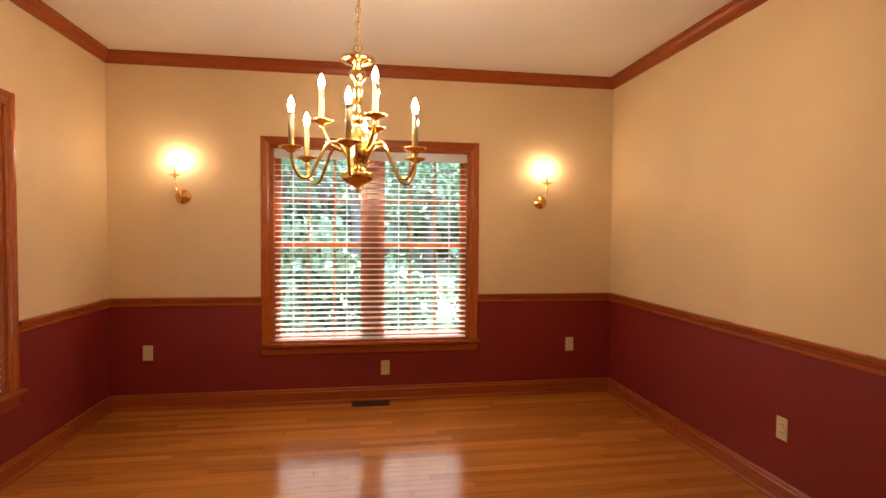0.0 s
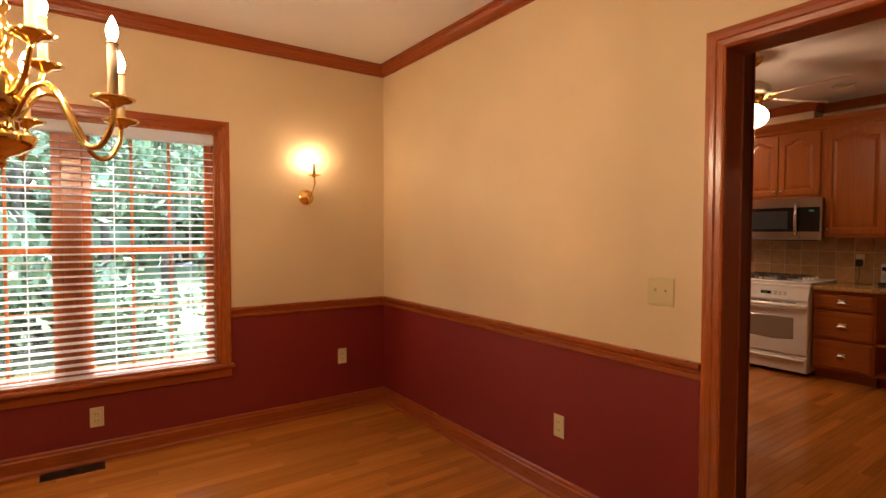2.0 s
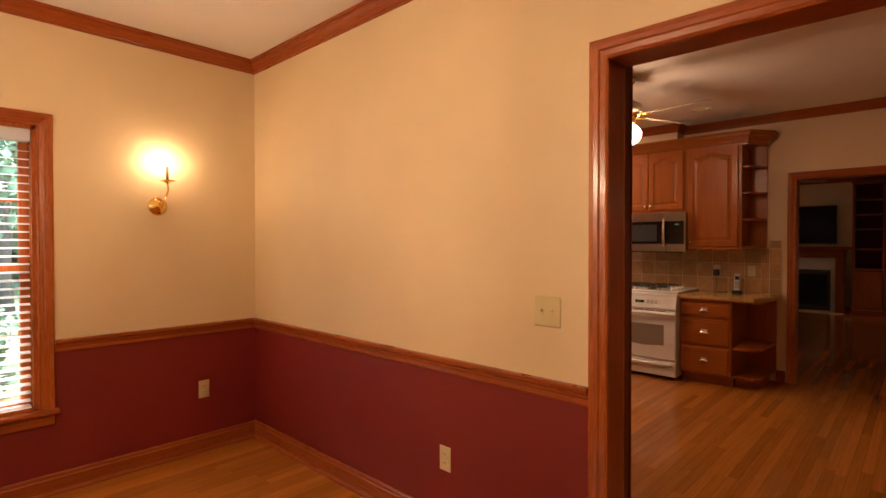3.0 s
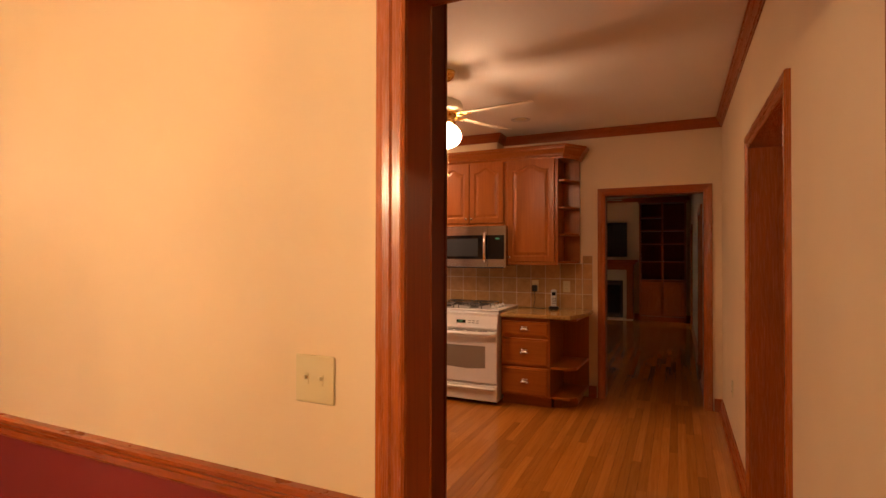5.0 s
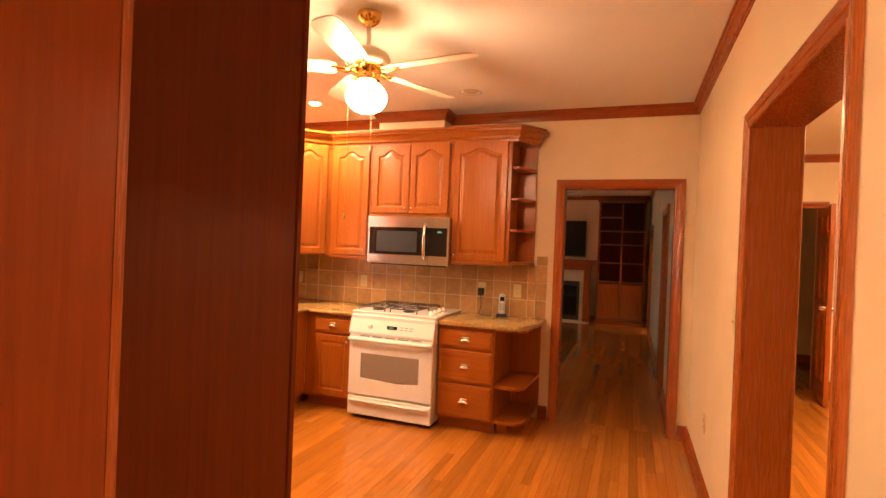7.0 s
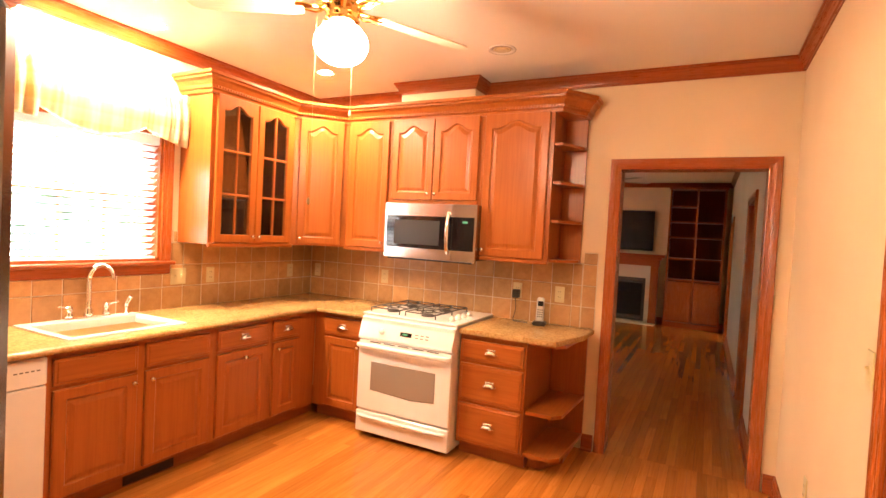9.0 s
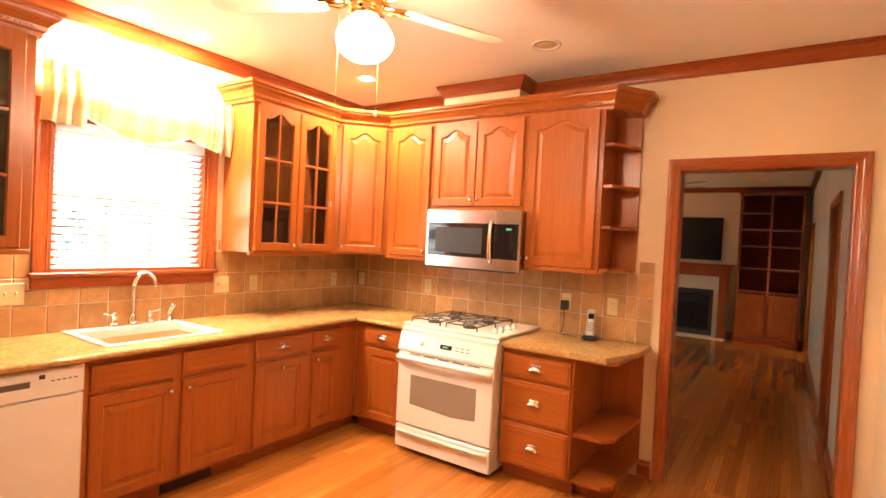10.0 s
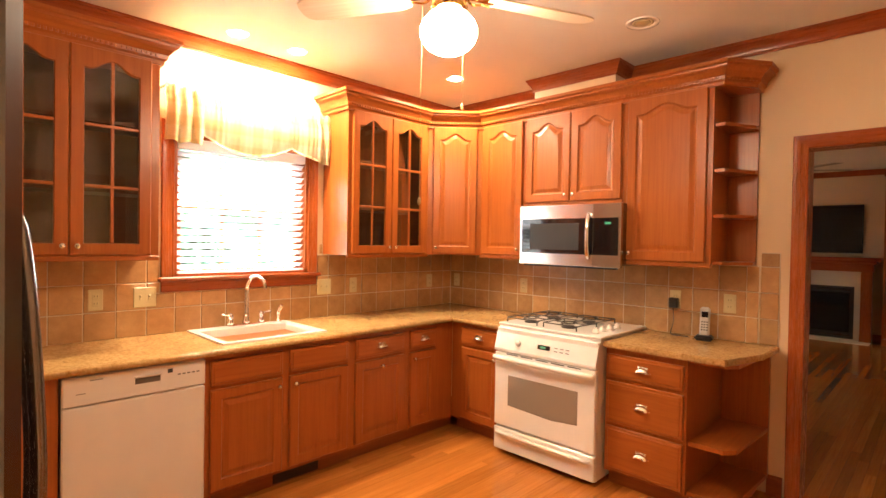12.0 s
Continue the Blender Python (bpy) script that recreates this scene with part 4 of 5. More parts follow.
# ---- appliances ----
# range; local x along -y, front to -y
rg = thing("gas_range", pose(8.385, 4.208, 0, 0, 0, -90), "white freestanding gas range between the base cabinets", "stove")
RW = 0.748
part("body", bx(B(), 0.003, RW - 0.003, 0.012, 0.66, 0.03, 0.855, 0.004), WHITE, rg)
for x in (0.05, RW - 0.05):
    part("foot", lathe(B(), [(0.018, 0), (0.018, 0.01), (0.01, 0.012), (0.01, 0.032)], 10, pose(x, 0.09, 0)), BLACK, rg)
bm = B()
bx(bm, 0.001, RW - 0.001, -0.012, 0.012, 0.20, 0.695, 0.006)
dr = part("oven_door", bm, WHITE, rg)
bm = B()
wl = lambda i: [(0.115 + i, 0.345 + i), (0.45, 0.328 + i), (RW - 0.115 - i, 0.345 + i), (RW - 0.115 - i, 0.548 - i), (0.115 + i, 0.548 - i)]
made = [[bm.verts.new((x, y, z)) for x, z in wl(i)] for i, y in ((0, -0.0125), (0.004, -0.015), (0.01, -0.015))]
for p, q in zip(made, made[1:]):
    for i in range(5):
        bm.faces.new([p[i], p[(i + 1) % 5], q[(i + 1) % 5], q[i]])
bm.faces.new(made[-1])
part("oven_window", bm, GREY_GLASS, dr, "dark smoked oven window")
part("handle", tube(B(), smooth_line([(0.02, -0.014, 0.655), (0.05, -0.045, 0.662), (RW / 2, -0.058, 0.664), (RW - 0.05, -0.045, 0.662), (RW - 0.02, -0.014, 0.655)], 8), 0.017, 10), WHITE, dr, "", True)
bm = B()
for k in range(5):
    bx(bm, 0.10 + k * 0.115, 0.19 + k * 0.115, -0.0135, -0.0115, 0.684, 0.690)
part("vent_slot", bm, BLACK, dr)
dw_ = part("storage_drawer", bx(B(), 0.001, RW - 0.001, -0.012, 0.012, 0.035, 0.185, 0.006), WHITE, rg)
part("handle", tube(B(), smooth_line([(0.03, -0.012, 0.150), (0.07, -0.03, 0.154), (RW / 2, -0.036, 0.155), (RW - 0.07, -0.03, 0.154), (RW - 0.03, -0.012, 0.150)], 8), 0.012, 10), WHITE, dw_, "", True)
bm = B()
a = [bm.verts.new((x, y, z)) for x in (0, RW) for y, z in ((-0.016, 0.703), (-0.018, 0.72), (0.012, 0.825), (0.045, 0.868), (0.66, 0.868), (0.66, 0.703))]
for i in range(6):
    bm.faces.new([a[i], a[(i + 1) % 6], a[6 + (i + 1) % 6], a[6 + i]])
bm.faces.new(a[:6])
bm.faces.new(a[6:])
panel = part("control_panel", bm, WHITE, rg)
tilt = math.degrees(math.atan2(0.03, 0.105))
pm = pose(0, -0.004, 0.77, -tilt)
part("display", bx(B(), 0.34, 0.43, -0.004, 0.001, -0.012, 0.016), BLACK_GLASS, panel, "", False, pm)
part("display_digits", bx(B(), 0.36, 0.40, -0.0052, -0.0042, -0.004, 0.008), LED, panel, "", False, pm)
part("oven_dial", lathe(B(), [(0.02, 0), (0.018, 0.015), (0, 0.016)], 14, pm @ pose(0.19, -0.002, 0.0, 90)), WHITE, panel, "", True)
bm = B()
for k in range(6):
    bx(bm, 0.46 + (k % 3) * 0.04, 0.485 + (k % 3) * 0.04, -0.0035, -0.001, -0.012 + 0.02 * (k // 3), -0.006 + 0.02 * (k // 3))
part("button", bm, FRIDGE_SIDE, panel, "", False, pm)
part("cooktop", bx(B(), -0.006, RW + 0.006, 0.03, 0.668, 0.868, 0.886, 0.005), WHITE, rg)
for i, (gx, gy) in enumerate(((0.15, 0.20), (0.15, 0.48), (0.44, 0.20), (0.44, 0.48))):
    bm = lathe(B(), [(0.05, 0.886), (0.05, 0.893), (0.035, 0.897), (0.035, 0.903), (0, 0.904)], 16, pose(gx, gy, 0))
    part("burner", bm, IRON, rg, "", True)
for gx in (0.15, 0.44):
    bm = B()
    z = 0.917
    for y in (0.085, 0.34, 0.60):
        tube(bm, [(gx - 0.12, y, z), (gx + 0.12, y, z)], 0.0042, 6)
    for x in (-0.12, 0.12):
        tube(bm, [(gx + x, 0.085, z), (gx + x, 0.60, z)], 0.0042, 6)
        for y in (0.085, 0.34, 0.60):
            tube(bm, [(gx + x, y, z), (gx + x, y, 0.887)], 0.0042, 6)
    for gy in (0.20, 0.48):
        for ang_ in range(4):
            ca, sa = math.cos(math.pi / 2 * ang_), math.sin(math.pi / 2 * ang_)
            tube(bm, [(gx + 0.12 * ca, gy + 0.125 * sa, z), (gx + 0.03 * ca, gy + 0.03 * sa, z + 0.004)], 0.0038, 6)
        tube(bm, [(gx + 0.052 * math.cos(a), gy + 0.052 * math.sin(a), z + 0.002) for a in [2 * math.pi * i / 16 for i in range(17)]], 0.0036, 6)
    part("grate", bm, IRON, rg, "black cast iron grate", True)
for k in range(4):
    kb = lathe(B(), [(0.022, 0), (0.022, 0.012), (0.017, 0.016), (0.016, 0.03), (0, 0.031)], 14, pose(0.665, 0.13 + 0.095 * k, 0.886))
    bx(kb, 0.661, 0.669, 0.13 + 0.095 * k - 0.015, 0.13 + 0.095 * k + 0.015, 0.915, 0.923, 0.002)
    part("burner_knob", kb, WHITE, rg, "", True)

# microwave
mw = thing("microwave_oven", pose(8.69, 4.236, 1.284, 0, 0, -90), "stainless steel over-the-range microwave under the short cabinet", "microwave")
MWW, MH = 0.765, 0.41
part("body", bx(B(), 0.004, MWW - 0.004, 0.015, 0.383, 0.012, MH, 0.004), STEEL_DARK, mw)
md = part("door", bx(B(), 0.0, 0.5765, -0.018, 0.014, 0.0, MH, 0.002), STEEL, mw, "brushed steel door")
part("window", bx(B(), 0.018, 0.5755, -0.0205, -0.016, 0.078, 0.318, 0.002), BLACK_GLASS, md, "black glass window")
part("inner_screen", bx(B(), 0.09, 0.475, -0.0215, -0.0195, 0.105, 0.285), BLACK, md)
part("handle", tube(B(), smooth_line([(0.545, -0.016, 0.055), (0.552, -0.045, 0.09), (0.556, -0.062, 0.20), (0.552, -0.045, 0.31), (0.545, -0.016, 0.345)], 7), 0.0155, 10), CHROME, md, "curved bright steel handle", True)
mp = part("control_panel", bx(B(), 0.578, MWW, -0.018, 0.014, 0.0, MH, 0.002), STEEL, mw)
part("keypad", bx(B(), 0.579, MWW - 0.016, -0.0205, -0.016, 0.078, 0.318, 0.002), BLACK_GLASS, mp, "black glass keypad")
part("clock_display", bx(B(), 0.66, 0.70, -0.0216, -0.0204, 0.276, 0.290), LED, mp, "small green lit clock")
part("grille", bx(B(), 0.03, MWW - 0.03, -0.004, 0.02, -0.012, 0.0), BLACK, mw)
part("badge", lathe(B(), [(0.013, 0), (0.013, 0.002), (0, 0.002)], 14, pose(0.035, -0.018, 0.03, 90)), CHROME, md)

# dishwasher
dwm = thing("dishwasher", pose(6.042, 4.70, 0), "white built-in dishwasher under the counter", "dishwasher")
part("body", bx(B(), 0.004, 0.588, 0.02, 0.58, 0.09, 0.82, 0.002), WHITE, dwm)
part("door_panel", bx(B(), 0.0, 0.592, -0.012, 0.02, 0.10, 0.685, 0.006), WHITE, dwm)
cp = part("control_panel", bx(B(), 0.0, 0.592, -0.016, 0.02, 0.690, 0.818, 0.006), WHITE, dwm)
part("handle_recess", bx(B(), 0.275, 0.385, -0.0175, -0.012, 0.745, 0.780, 0.003), FRIDGE_SIDE, cp)
part("handle_lip", bx(B(), 0.272, 0.388, -0.026, -0.014, 0.774, 0.786, 0.004), WHITE, cp)
part("indicator", bx(B(), 0.415, 0.438, -0.0172, -0.012, 0.776, 0.796, 0.001), BLACK, cp)
bm = B()
for k in range(5):
    bx(bm, 0.46 + 0.022 * k, 0.474 + 0.022 * k, -0.0168, -0.014, 0.76, 0.766)
bx(bm, 0.10, 0.15, -0.0168, -0.014, 0.795, 0.799)
bx(bm, 0.05, 0.085, -0.0168, -0.014, 0.742, 0.745)
part("print", bm, FRIDGE_SIDE, cp)
part("toe_panel", bx(B(), 0.0, 0.592, 0.06, 0.08, 0.0, 0.095), BLACK, dwm)

# refrigerator, front to the east, and the tall panel beside it
fr = thing("refrigerator", pose(5.695, 2.815, 0, 0, 0, 90), "large stainless steel side-by-side refrigerator with grey sides and curved handles", "refrigerator")
part("body", bx(B(), 0.0, 0.905, 0.05, 0.70, 0.03, 1.755, 0.008), FRIDGE_SIDE, fr)
part("base_grille", bx(B(), 0.02, 0.88, 0.04, 0.6, 0.0, 0.08), BLACK, fr)
for a, b in ((0.003, 0.388), (0.392, 0.902)):
    part("door", bx(B(), a, b, -0.015, 0.046, 0.09, 1.755, 0.018), FRIDGE_STEEL, fr, "brushed stainless steel door")
for x in (0.352, 0.428):
    part("handle", tube(B(), smooth_line([(x, -0.012, 0.58), (x, -0.05, 0.64), (x, -0.075, 1.0), (x, -0.05, 1.42), (x, -0.012, 1.48)], 8), 0.013, 10), STEEL_DARK, fr, "curved dark steel handle", True)
for x in (0.05, 0.855):
    part("hinge_cover", bx(B(), x - 0.045, x + 0.045, 0.0, 0.10, 1.753, 1.782, 0.006), BLACK, fr)
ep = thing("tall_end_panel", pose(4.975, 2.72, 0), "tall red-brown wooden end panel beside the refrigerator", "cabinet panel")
# the shade on this panel is put into its wood colour
part("panel", bx(B(), 0, 0.60, 0, 0.022, 0.0, 2.40, 0.002), SHADED_WOOD, ep)
part("edge_strip", bx(B(), 0.585, 0.605, -0.004, 0.06, 0.0, 2.40, 0.003), SHADED_WOOD, ep)

# ---- lights ----
# ceiling fan
FC = (7.0, 3.365)
fan = thing("ceiling_fan", pose(*FC, 0), "five-bladed brass ceiling fan with pale blades and a lit opal globe", "ceiling fan")
part("canopy", lathe(B(), [(0.065, CEIL), (0.066, CEIL - 0.012), (0.055, CEIL - 0.04), (0.03, CEIL - 0.06), (0.016, CEIL - 0.066), (0, CEIL - 0.066)], 24), BRASS, fan, "polished brass canopy", True)
part("downrod", lathe(B(), [(0.011, CEIL - 0.06), (0.011, 2.46)], 12), WHITE, fan, "", True)
part("motor_housing", lathe(B(), [(0.02, 2.475), (0.06, 2.465), (0.105, 2.44), (0.118, 2.415), (0.12, 2.39), (0.10, 2.375), (0, 2.375)], 28), BLADE, fan, "pale cream motor housing", True)
part("switch_housing", lathe(B(), [(0.085, 2.375), (0.088, 2.36), (0.07, 2.34), (0.062, 2.315), (0.07, 2.305), (0.055, 2.295), (0.05, 2.285), (0, 2.285)], 24), BRASS, fan, "polished brass light kit", True)
prof = [(0.045, 2.298), (0.05, 2.29), (0.075, 2.275)] + [(0.108 * math.cos(a), 2.212 + 0.083 * math.sin(a)) for a in [radians(d) for d in (40, 25, 10, -8, -25, -42, -58, -72, -83)]] + [(0, 2.128)]
part("globe", lathe(B(), prof, 28), GLOBE, fan, "glowing opal glass globe", True)
for k in range(5):
    th = radians(-25 + 72 * k)
    rot = Matrix.Rotation(th, 4, "Z")
    bm = B()
    bx(bm, 0.08, 0.19, -0.018, 0.018, 2.352, 2.357, 0.002)
    tube(bm, smooth_line([(0.075, -0.01, 2.35), (0.11, -0.03, 2.345), (0.15, -0.028, 2.352), (0.18, -0.035, 2.352)], 5), 0.005, 6)
    tube(bm, smooth_line([(0.075, 0.01, 2.35), (0.11, 0.03, 2.345), (0.15, 0.028, 2.352), (0.18, 0.035, 2.352)], 5), 0.005, 6)
    br = part("blade_arm", bm, BRASS, fan, "scrolled brass blade arm", False, rot)
    bm = B()
    up = []
    outline = [(0.16, 0.045), (0.20, 0.058), (0.35, 0.064), (0.52, 0.068), (0.585, 0.062), (0.612, 0.045), (0.62, 0.02)]
    loop = outline + [(x, -y) for x, y in reversed(outline)]
    pitch = radians(12)
    lo = [bm.verts.new((x, y * math.cos(pitch), 2.352 + y * math.sin(pitch))) for x, y in loop]
    hi = [bm.verts.new((x, y * math.cos(pitch), 2.359 + y * math.sin(pitch))) for x, y in loop]
    bm.faces.new(lo)
    bm.faces.new(hi)
    for i in range(len(loop)):
        j = (i + 1) % len(loop)
        bm.faces.new([lo[i], lo[j], hi[j], hi[i]])
    part("blade", bm, BLADE, fan, "pale wooden blade", False, rot)
for x, y, z in ((-0.08, 0.06, 1.60), (0.112, 0.03, 1.98)):
    bm = tube(B(), [(x, y, 2.31), (x, y, z)], 0.0008, 5)
    lathe(bm, [(0, z), (0.006, z - 0.01), (0.007, z - 0.025), (0, z - 0.035)], 8, pose(x, y, 0))
    part("pull_chain", bm, CHAIN, fan)

# recessed downlights
for x, y, lit in ((6.945, 5.06, True), (7.335, 5.06, True), (8.42, 4.67, True), (8.395, 3.24, False)):
    can = thing("downlight", pose(x, y, CEIL), "lit recessed downlight with a white ring" if lit else "unlit recessed downlight with a white ring", "downlight", "ceiling downlights")
    rim = 0.068 if lit else 0.088
    part("trim_ring", lathe(B(), [(0.058, 0.0), (0.058, -0.003), (rim - 0.008, -0.006), (rim - 0.001, -0.005), (rim, 0.0)], 28), WHITE, can, "", True)
    part("reflector", lathe(B(), [(0.058, -0.001), (0.042, -0.002), (0.042, -0.0005)], 24), PLASTIC, can, "", True)
    part("lamp", lathe(B(), [(0.041, -0.001), (0.034, -0.005), (0, -0.007)], 24), CAN_LAMP if lit else PLASTIC, can, "glowing lamp" if lit else "", True)

# chandelier
CH = (2.748, 3.02)
ch = thing("chandelier", pose(*CH, 0, 0, 0, 0), "polished brass nine-arm chandelier with lit candle bulbs on a chain", "chandelier")
part("ceiling_canopy", lathe(B(), [(0.07, CEIL), (0.07, CEIL - 0.01), (0.045, CEIL - 0.03), (0.015, CEIL - 0.045), (0, CEIL - 0.046)], 24), BRASS, ch, "", True)
z = CEIL - 0.05
k = 0
while z > 2.06:
    bm = B()
    tube(bm, [((0.009 * math.cos(a) if k % 2 == 0 else 0), (0.009 * math.cos(a) if k % 2 else 0), z - 0.014 + 0.019 * math.sin(a)) for a in [2 * math.pi * i / 12 for i in range(13)]], 0.0022, 6)
    part("chain_link", bm, BRASS, ch, "", True)
    z -= 0.029
    k += 1
part("cord", tube(B(), [(0.004, 0.003, CEIL - 0.03), (-0.005, 0.006, 2.45), (0.006, -0.004, 2.25), (0, 0, 2.03)], 0.002, 6), CANDLE, ch)
part("loop", tube(B(), [(0.015 * math.cos(a), 0, 2.035 + 0.015 * math.sin(a)) for a in [2 * math.pi * i / 14 for i in range(15)]], 0.0028, 6), BRASS, ch, "", True)
col = [(0, 2.022), (0.008, 2.02), (0.01, 2.008), (0.03, 2.003), (0.066, 1.998), (0.068, 1.99), (0.05, 1.98), (0.02, 1.972), (0.012, 1.965), (0.026, 1.955), (0.033, 1.94), (0.029, 1.922), (0.015, 1.908), (0.011, 1.89), (0.02, 1.878), (0.013, 1.862), (0.022, 1.845), (0.012, 1.828), (0.018, 1.81), (0.03, 1.785), (0.024, 1.755), (0.015, 1.735), (0.034, 1.72), (0.04, 1.70), (0.048, 1.675), (0.043, 1.65), (0.05, 1.63), (0.03, 1.615), (0.02, 1.60), (0.022, 1.585), (0.03, 1.575), (0.062, 1.567), (0.066, 1.558), (0.058, 1.538), (0.035, 1.522), (0.012, 1.515), (0.008, 1.508), (0.012, 1.502), (0.005, 1.495), (0, 1.485)]
part("column", lathe(B(), col, 24), BRASS, ch, "", True)
PAN = [(0, 0), (0.012, 0.001), (0.02, 0.008), (0.036, 0.012), (0.044, 0.02), (0.042, 0.022), (0.03, 0.016), (0.012, 0.014), (0.0125, 0.022), (0, 0.022)]
FLAME = [(0, 0), (0.0065, 0.001), (0.007, 0.006), (0.0105, 0.016), (0.0118, 0.024), (0.0105, 0.033), (0.0065, 0.044), (0.003, 0.053), (0, 0.058)]


def candle_arm(parent, ang_deg, start, pts, pan_r, pan_z, sleeve):
    rot = Matrix.Rotation(radians(ang_deg), 4, "Z")
    arm = part("arm", tube(B(), smooth_line(pts, 7), 0.0065, 8), BRASS, parent, "curved brass arm", True, rot)
    part("drip_pan", lathe(B(), PAN, 20, pose(pan_r, 0, pan_z)), BRASS, arm, "", True)
    part("candle_sleeve", lathe(B(), [(0.0105, pan_z + 0.02), (0.0105, pan_z + 0.02 + sleeve), (0, pan_z + 0.02 + sleeve)], 12, pose(pan_r, 0, 0)), CANDLE, arm, "cream candle sleeve", True)
    part("socket_ring", lathe(B(), [(0.0125, 0), (0.0125, 0.004), (0, 0.004)], 12, pose(pan_r, 0, pan_z + 0.02 + sleeve)), BRASS, arm, "", True)
    part("bulb", lathe(B(), FLAME, 12, pose(pan_r, 0, pan_z + 0.024 + sleeve)), BULB, arm, "lit flame-shaped bulb", True)


for k in range(6):
    candle_arm(ch, 24 + 60 * k, 0, [(0.03, 0, 1.60), (0.07, 0, 1.665), (0.115, 0, 1.67), (0.15, 0, 1.61), (0.185, 0, 1.545), (0.222, 0, 1.54), (0.249, 0, 1.585), (0.253, 0, 1.622)], 0.253, 1.622, 0.118)
for k in range(3):
    candle_arm(ch, 178 + 120 * k, 0, [(0.02, 0, 1.655), (0.06, 0, 1.65), (0.105, 0, 1.68), (0.135, 0, 1.742)], 0.135, 1.742, 0.112)

# wall sconces
for x, side in ((1.43, -1), (4.215, 1)):
    sc = thing("wall_sconce", pose(x, DN, 1.60), "polished brass one-candle wall sconce with a lit bulb", "wall lamp", "dining room sconces")
    part("backplate", lathe(B(), [(0.055, 0), (0.056, 0.006), (0.045, 0.014), (0.036, 0.016), (0.03, 0.026), (0.02, 0.034), (0, 0.036)], 28, pose(0, 0, 0, 90)), BRASS, sc, "", True)
    part("arm", tube(B(), smooth_line([(0, -0.03, 0), (0.004 * side, -0.055, -0.014), (0.012 * side, -0.085, 0.03), (0.03 * side, -0.095, 0.09), (0.028 * side, -0.095, 0.138)], 7), 0.005, 8), BRASS, sc, "", True)
    part("drip_pan", lathe(B(), [(0, 0), (0.012, 0.001), (0.02, 0.008), (0.044, 0.014), (0.046, 0.018), (0.03, 0.016), (0, 0.018)], 20, pose(0.028 * side, -0.095, 0.138)), BRASS, sc, "", True)
    part("candle_sleeve", lathe(B(), [(0.0085, 0.15), (0.0085, 0.245), (0, 0.245)], 12, pose(0.028 * side, -0.095, 0)), CANDLE, sc, "cream candle sleeve", True)
    part("bulb", lathe(B(), FLAME, 14, pose(0.028 * side, -0.095, 0.245)), SCONCE_BULB, sc, "lit flame-shaped bulb", True)

# hall ceiling lamp
hl = thing("hall_ceiling_light", pose(8.6, -0.2, CEIL), "lit round opal ceiling lamp in the hall", "ceiling light")
part("rim", lathe(B(), [(0.16, 0), (0.16, -0.02), (0.14, -0.025)], 28), BRASS, hl, "", True)
part("bowl", lathe(B(), [(0.145, -0.02), (0.13, -0.05), (0.09, -0.075), (0.04, -0.088), (0, -0.09)], 28), HALL_LAMP, hl, "glowing opal bowl", True)


sl = thing("side_room_ceiling_light", pose(14.6, 0.0, CEIL), "lit round opal ceiling lamp in the side room", "ceiling light")
part("rim", lathe(B(), [(0.16, 0), (0.16, -0.02), (0.14, -0.025)], 28), BRASS, sl, "", True)
part("bowl", lathe(B(), [(0.145, -0.02), (0.13, -0.05), (0.09, -0.075), (0.04, -0.088), (0, -0.09)], 28), SIDE_LAMP, sl, "glowing opal bowl", True)


# ---- outlets and switches ----
def wall_plate(m, kind, label, w=0.07, h=0.115):
    p = thing("light_switch" if kind == "switch" else "wall_outlet", m, label, "light switch" if kind == "switch" else "outlet")
    part("plate", bx(B(), -w / 2, w / 2, -0.006, 0, -h / 2, h / 2, 0.003), PLASTIC, p)
    if kind == "outlet":
        for z in (-0.02, 0.02):
            r = part("receptacle", bx(B(), -0.016, 0.016, -0.0085, -0.005, z - 0.014, z + 0.014, 0.002), PLASTIC, p)
            bm = B()
            bx(bm, -0.008, -0.006, -0.0092, -0.008, z - 0.004, z + 0.006)
            bx(bm, 0.006, 0.008, -0.0092, -0.008, z - 0.004, z + 0.006)
            part("slot", bm, BLACK, r)
    else:
        n = 2 if w > 0.1 else 1
        for k in range(n):
            x = (k - (n - 1) / 2) * 0.046
            part("toggle_slot", bx(B(), x - 0.006, x + 0.006, -0.0075, -0.005, -0.014, 0.014, 0.001), PLASTIC, p)
            part("toggle", bx(B(), x - 0.004, x + 0.004, -0.017, -0.006, 0.001, 0.009, 0.0015), PLASTIC, p)
    return p


OUT = "ivory double wall outlet"
for x, z in ((1.17, 0.425), (2.94, 0.26), (4.49, 0.41)):
    wall_plate(pose(x, DN, z), "outlet", OUT + " on burgundy paint")
wall_plate(pose(DE, 3.288, 0.372, 0, 0, -90), "outlet", OUT + " on burgundy paint")
wall_plate(pose(DE, 2.742, 1.107, 0, 0, -90), "switch", "ivory double light switch by the opening", 0.118, 0.118)
wall_plate(pose(8.13, KS, 0.43, 0, 0, 180), "outlet", OUT)
wall_plate(pose(7.30, KS, 1.15, 0, 0, 180), "switch", "ivory light switch by the hall opening")
for y in (5.22, 4.475, 3.276, 2.955):
    wall_plate(pose(KE - 0.010, y, 1.085, 0, 0, -90), "outlet", OUT + " on tan tiles")
for x, k in ((6.285, "outlet"), (6.525, "switch"), (7.71, "switch"), (7.97, "outlet"), (8.79, "outlet")):
    wall_plate(pose(x, KN - 0.010, 1.083), k, (OUT if k == "outlet" else "ivory double light switch") + " on tan tiles", 0.118 if k == "switch" else 0.07)

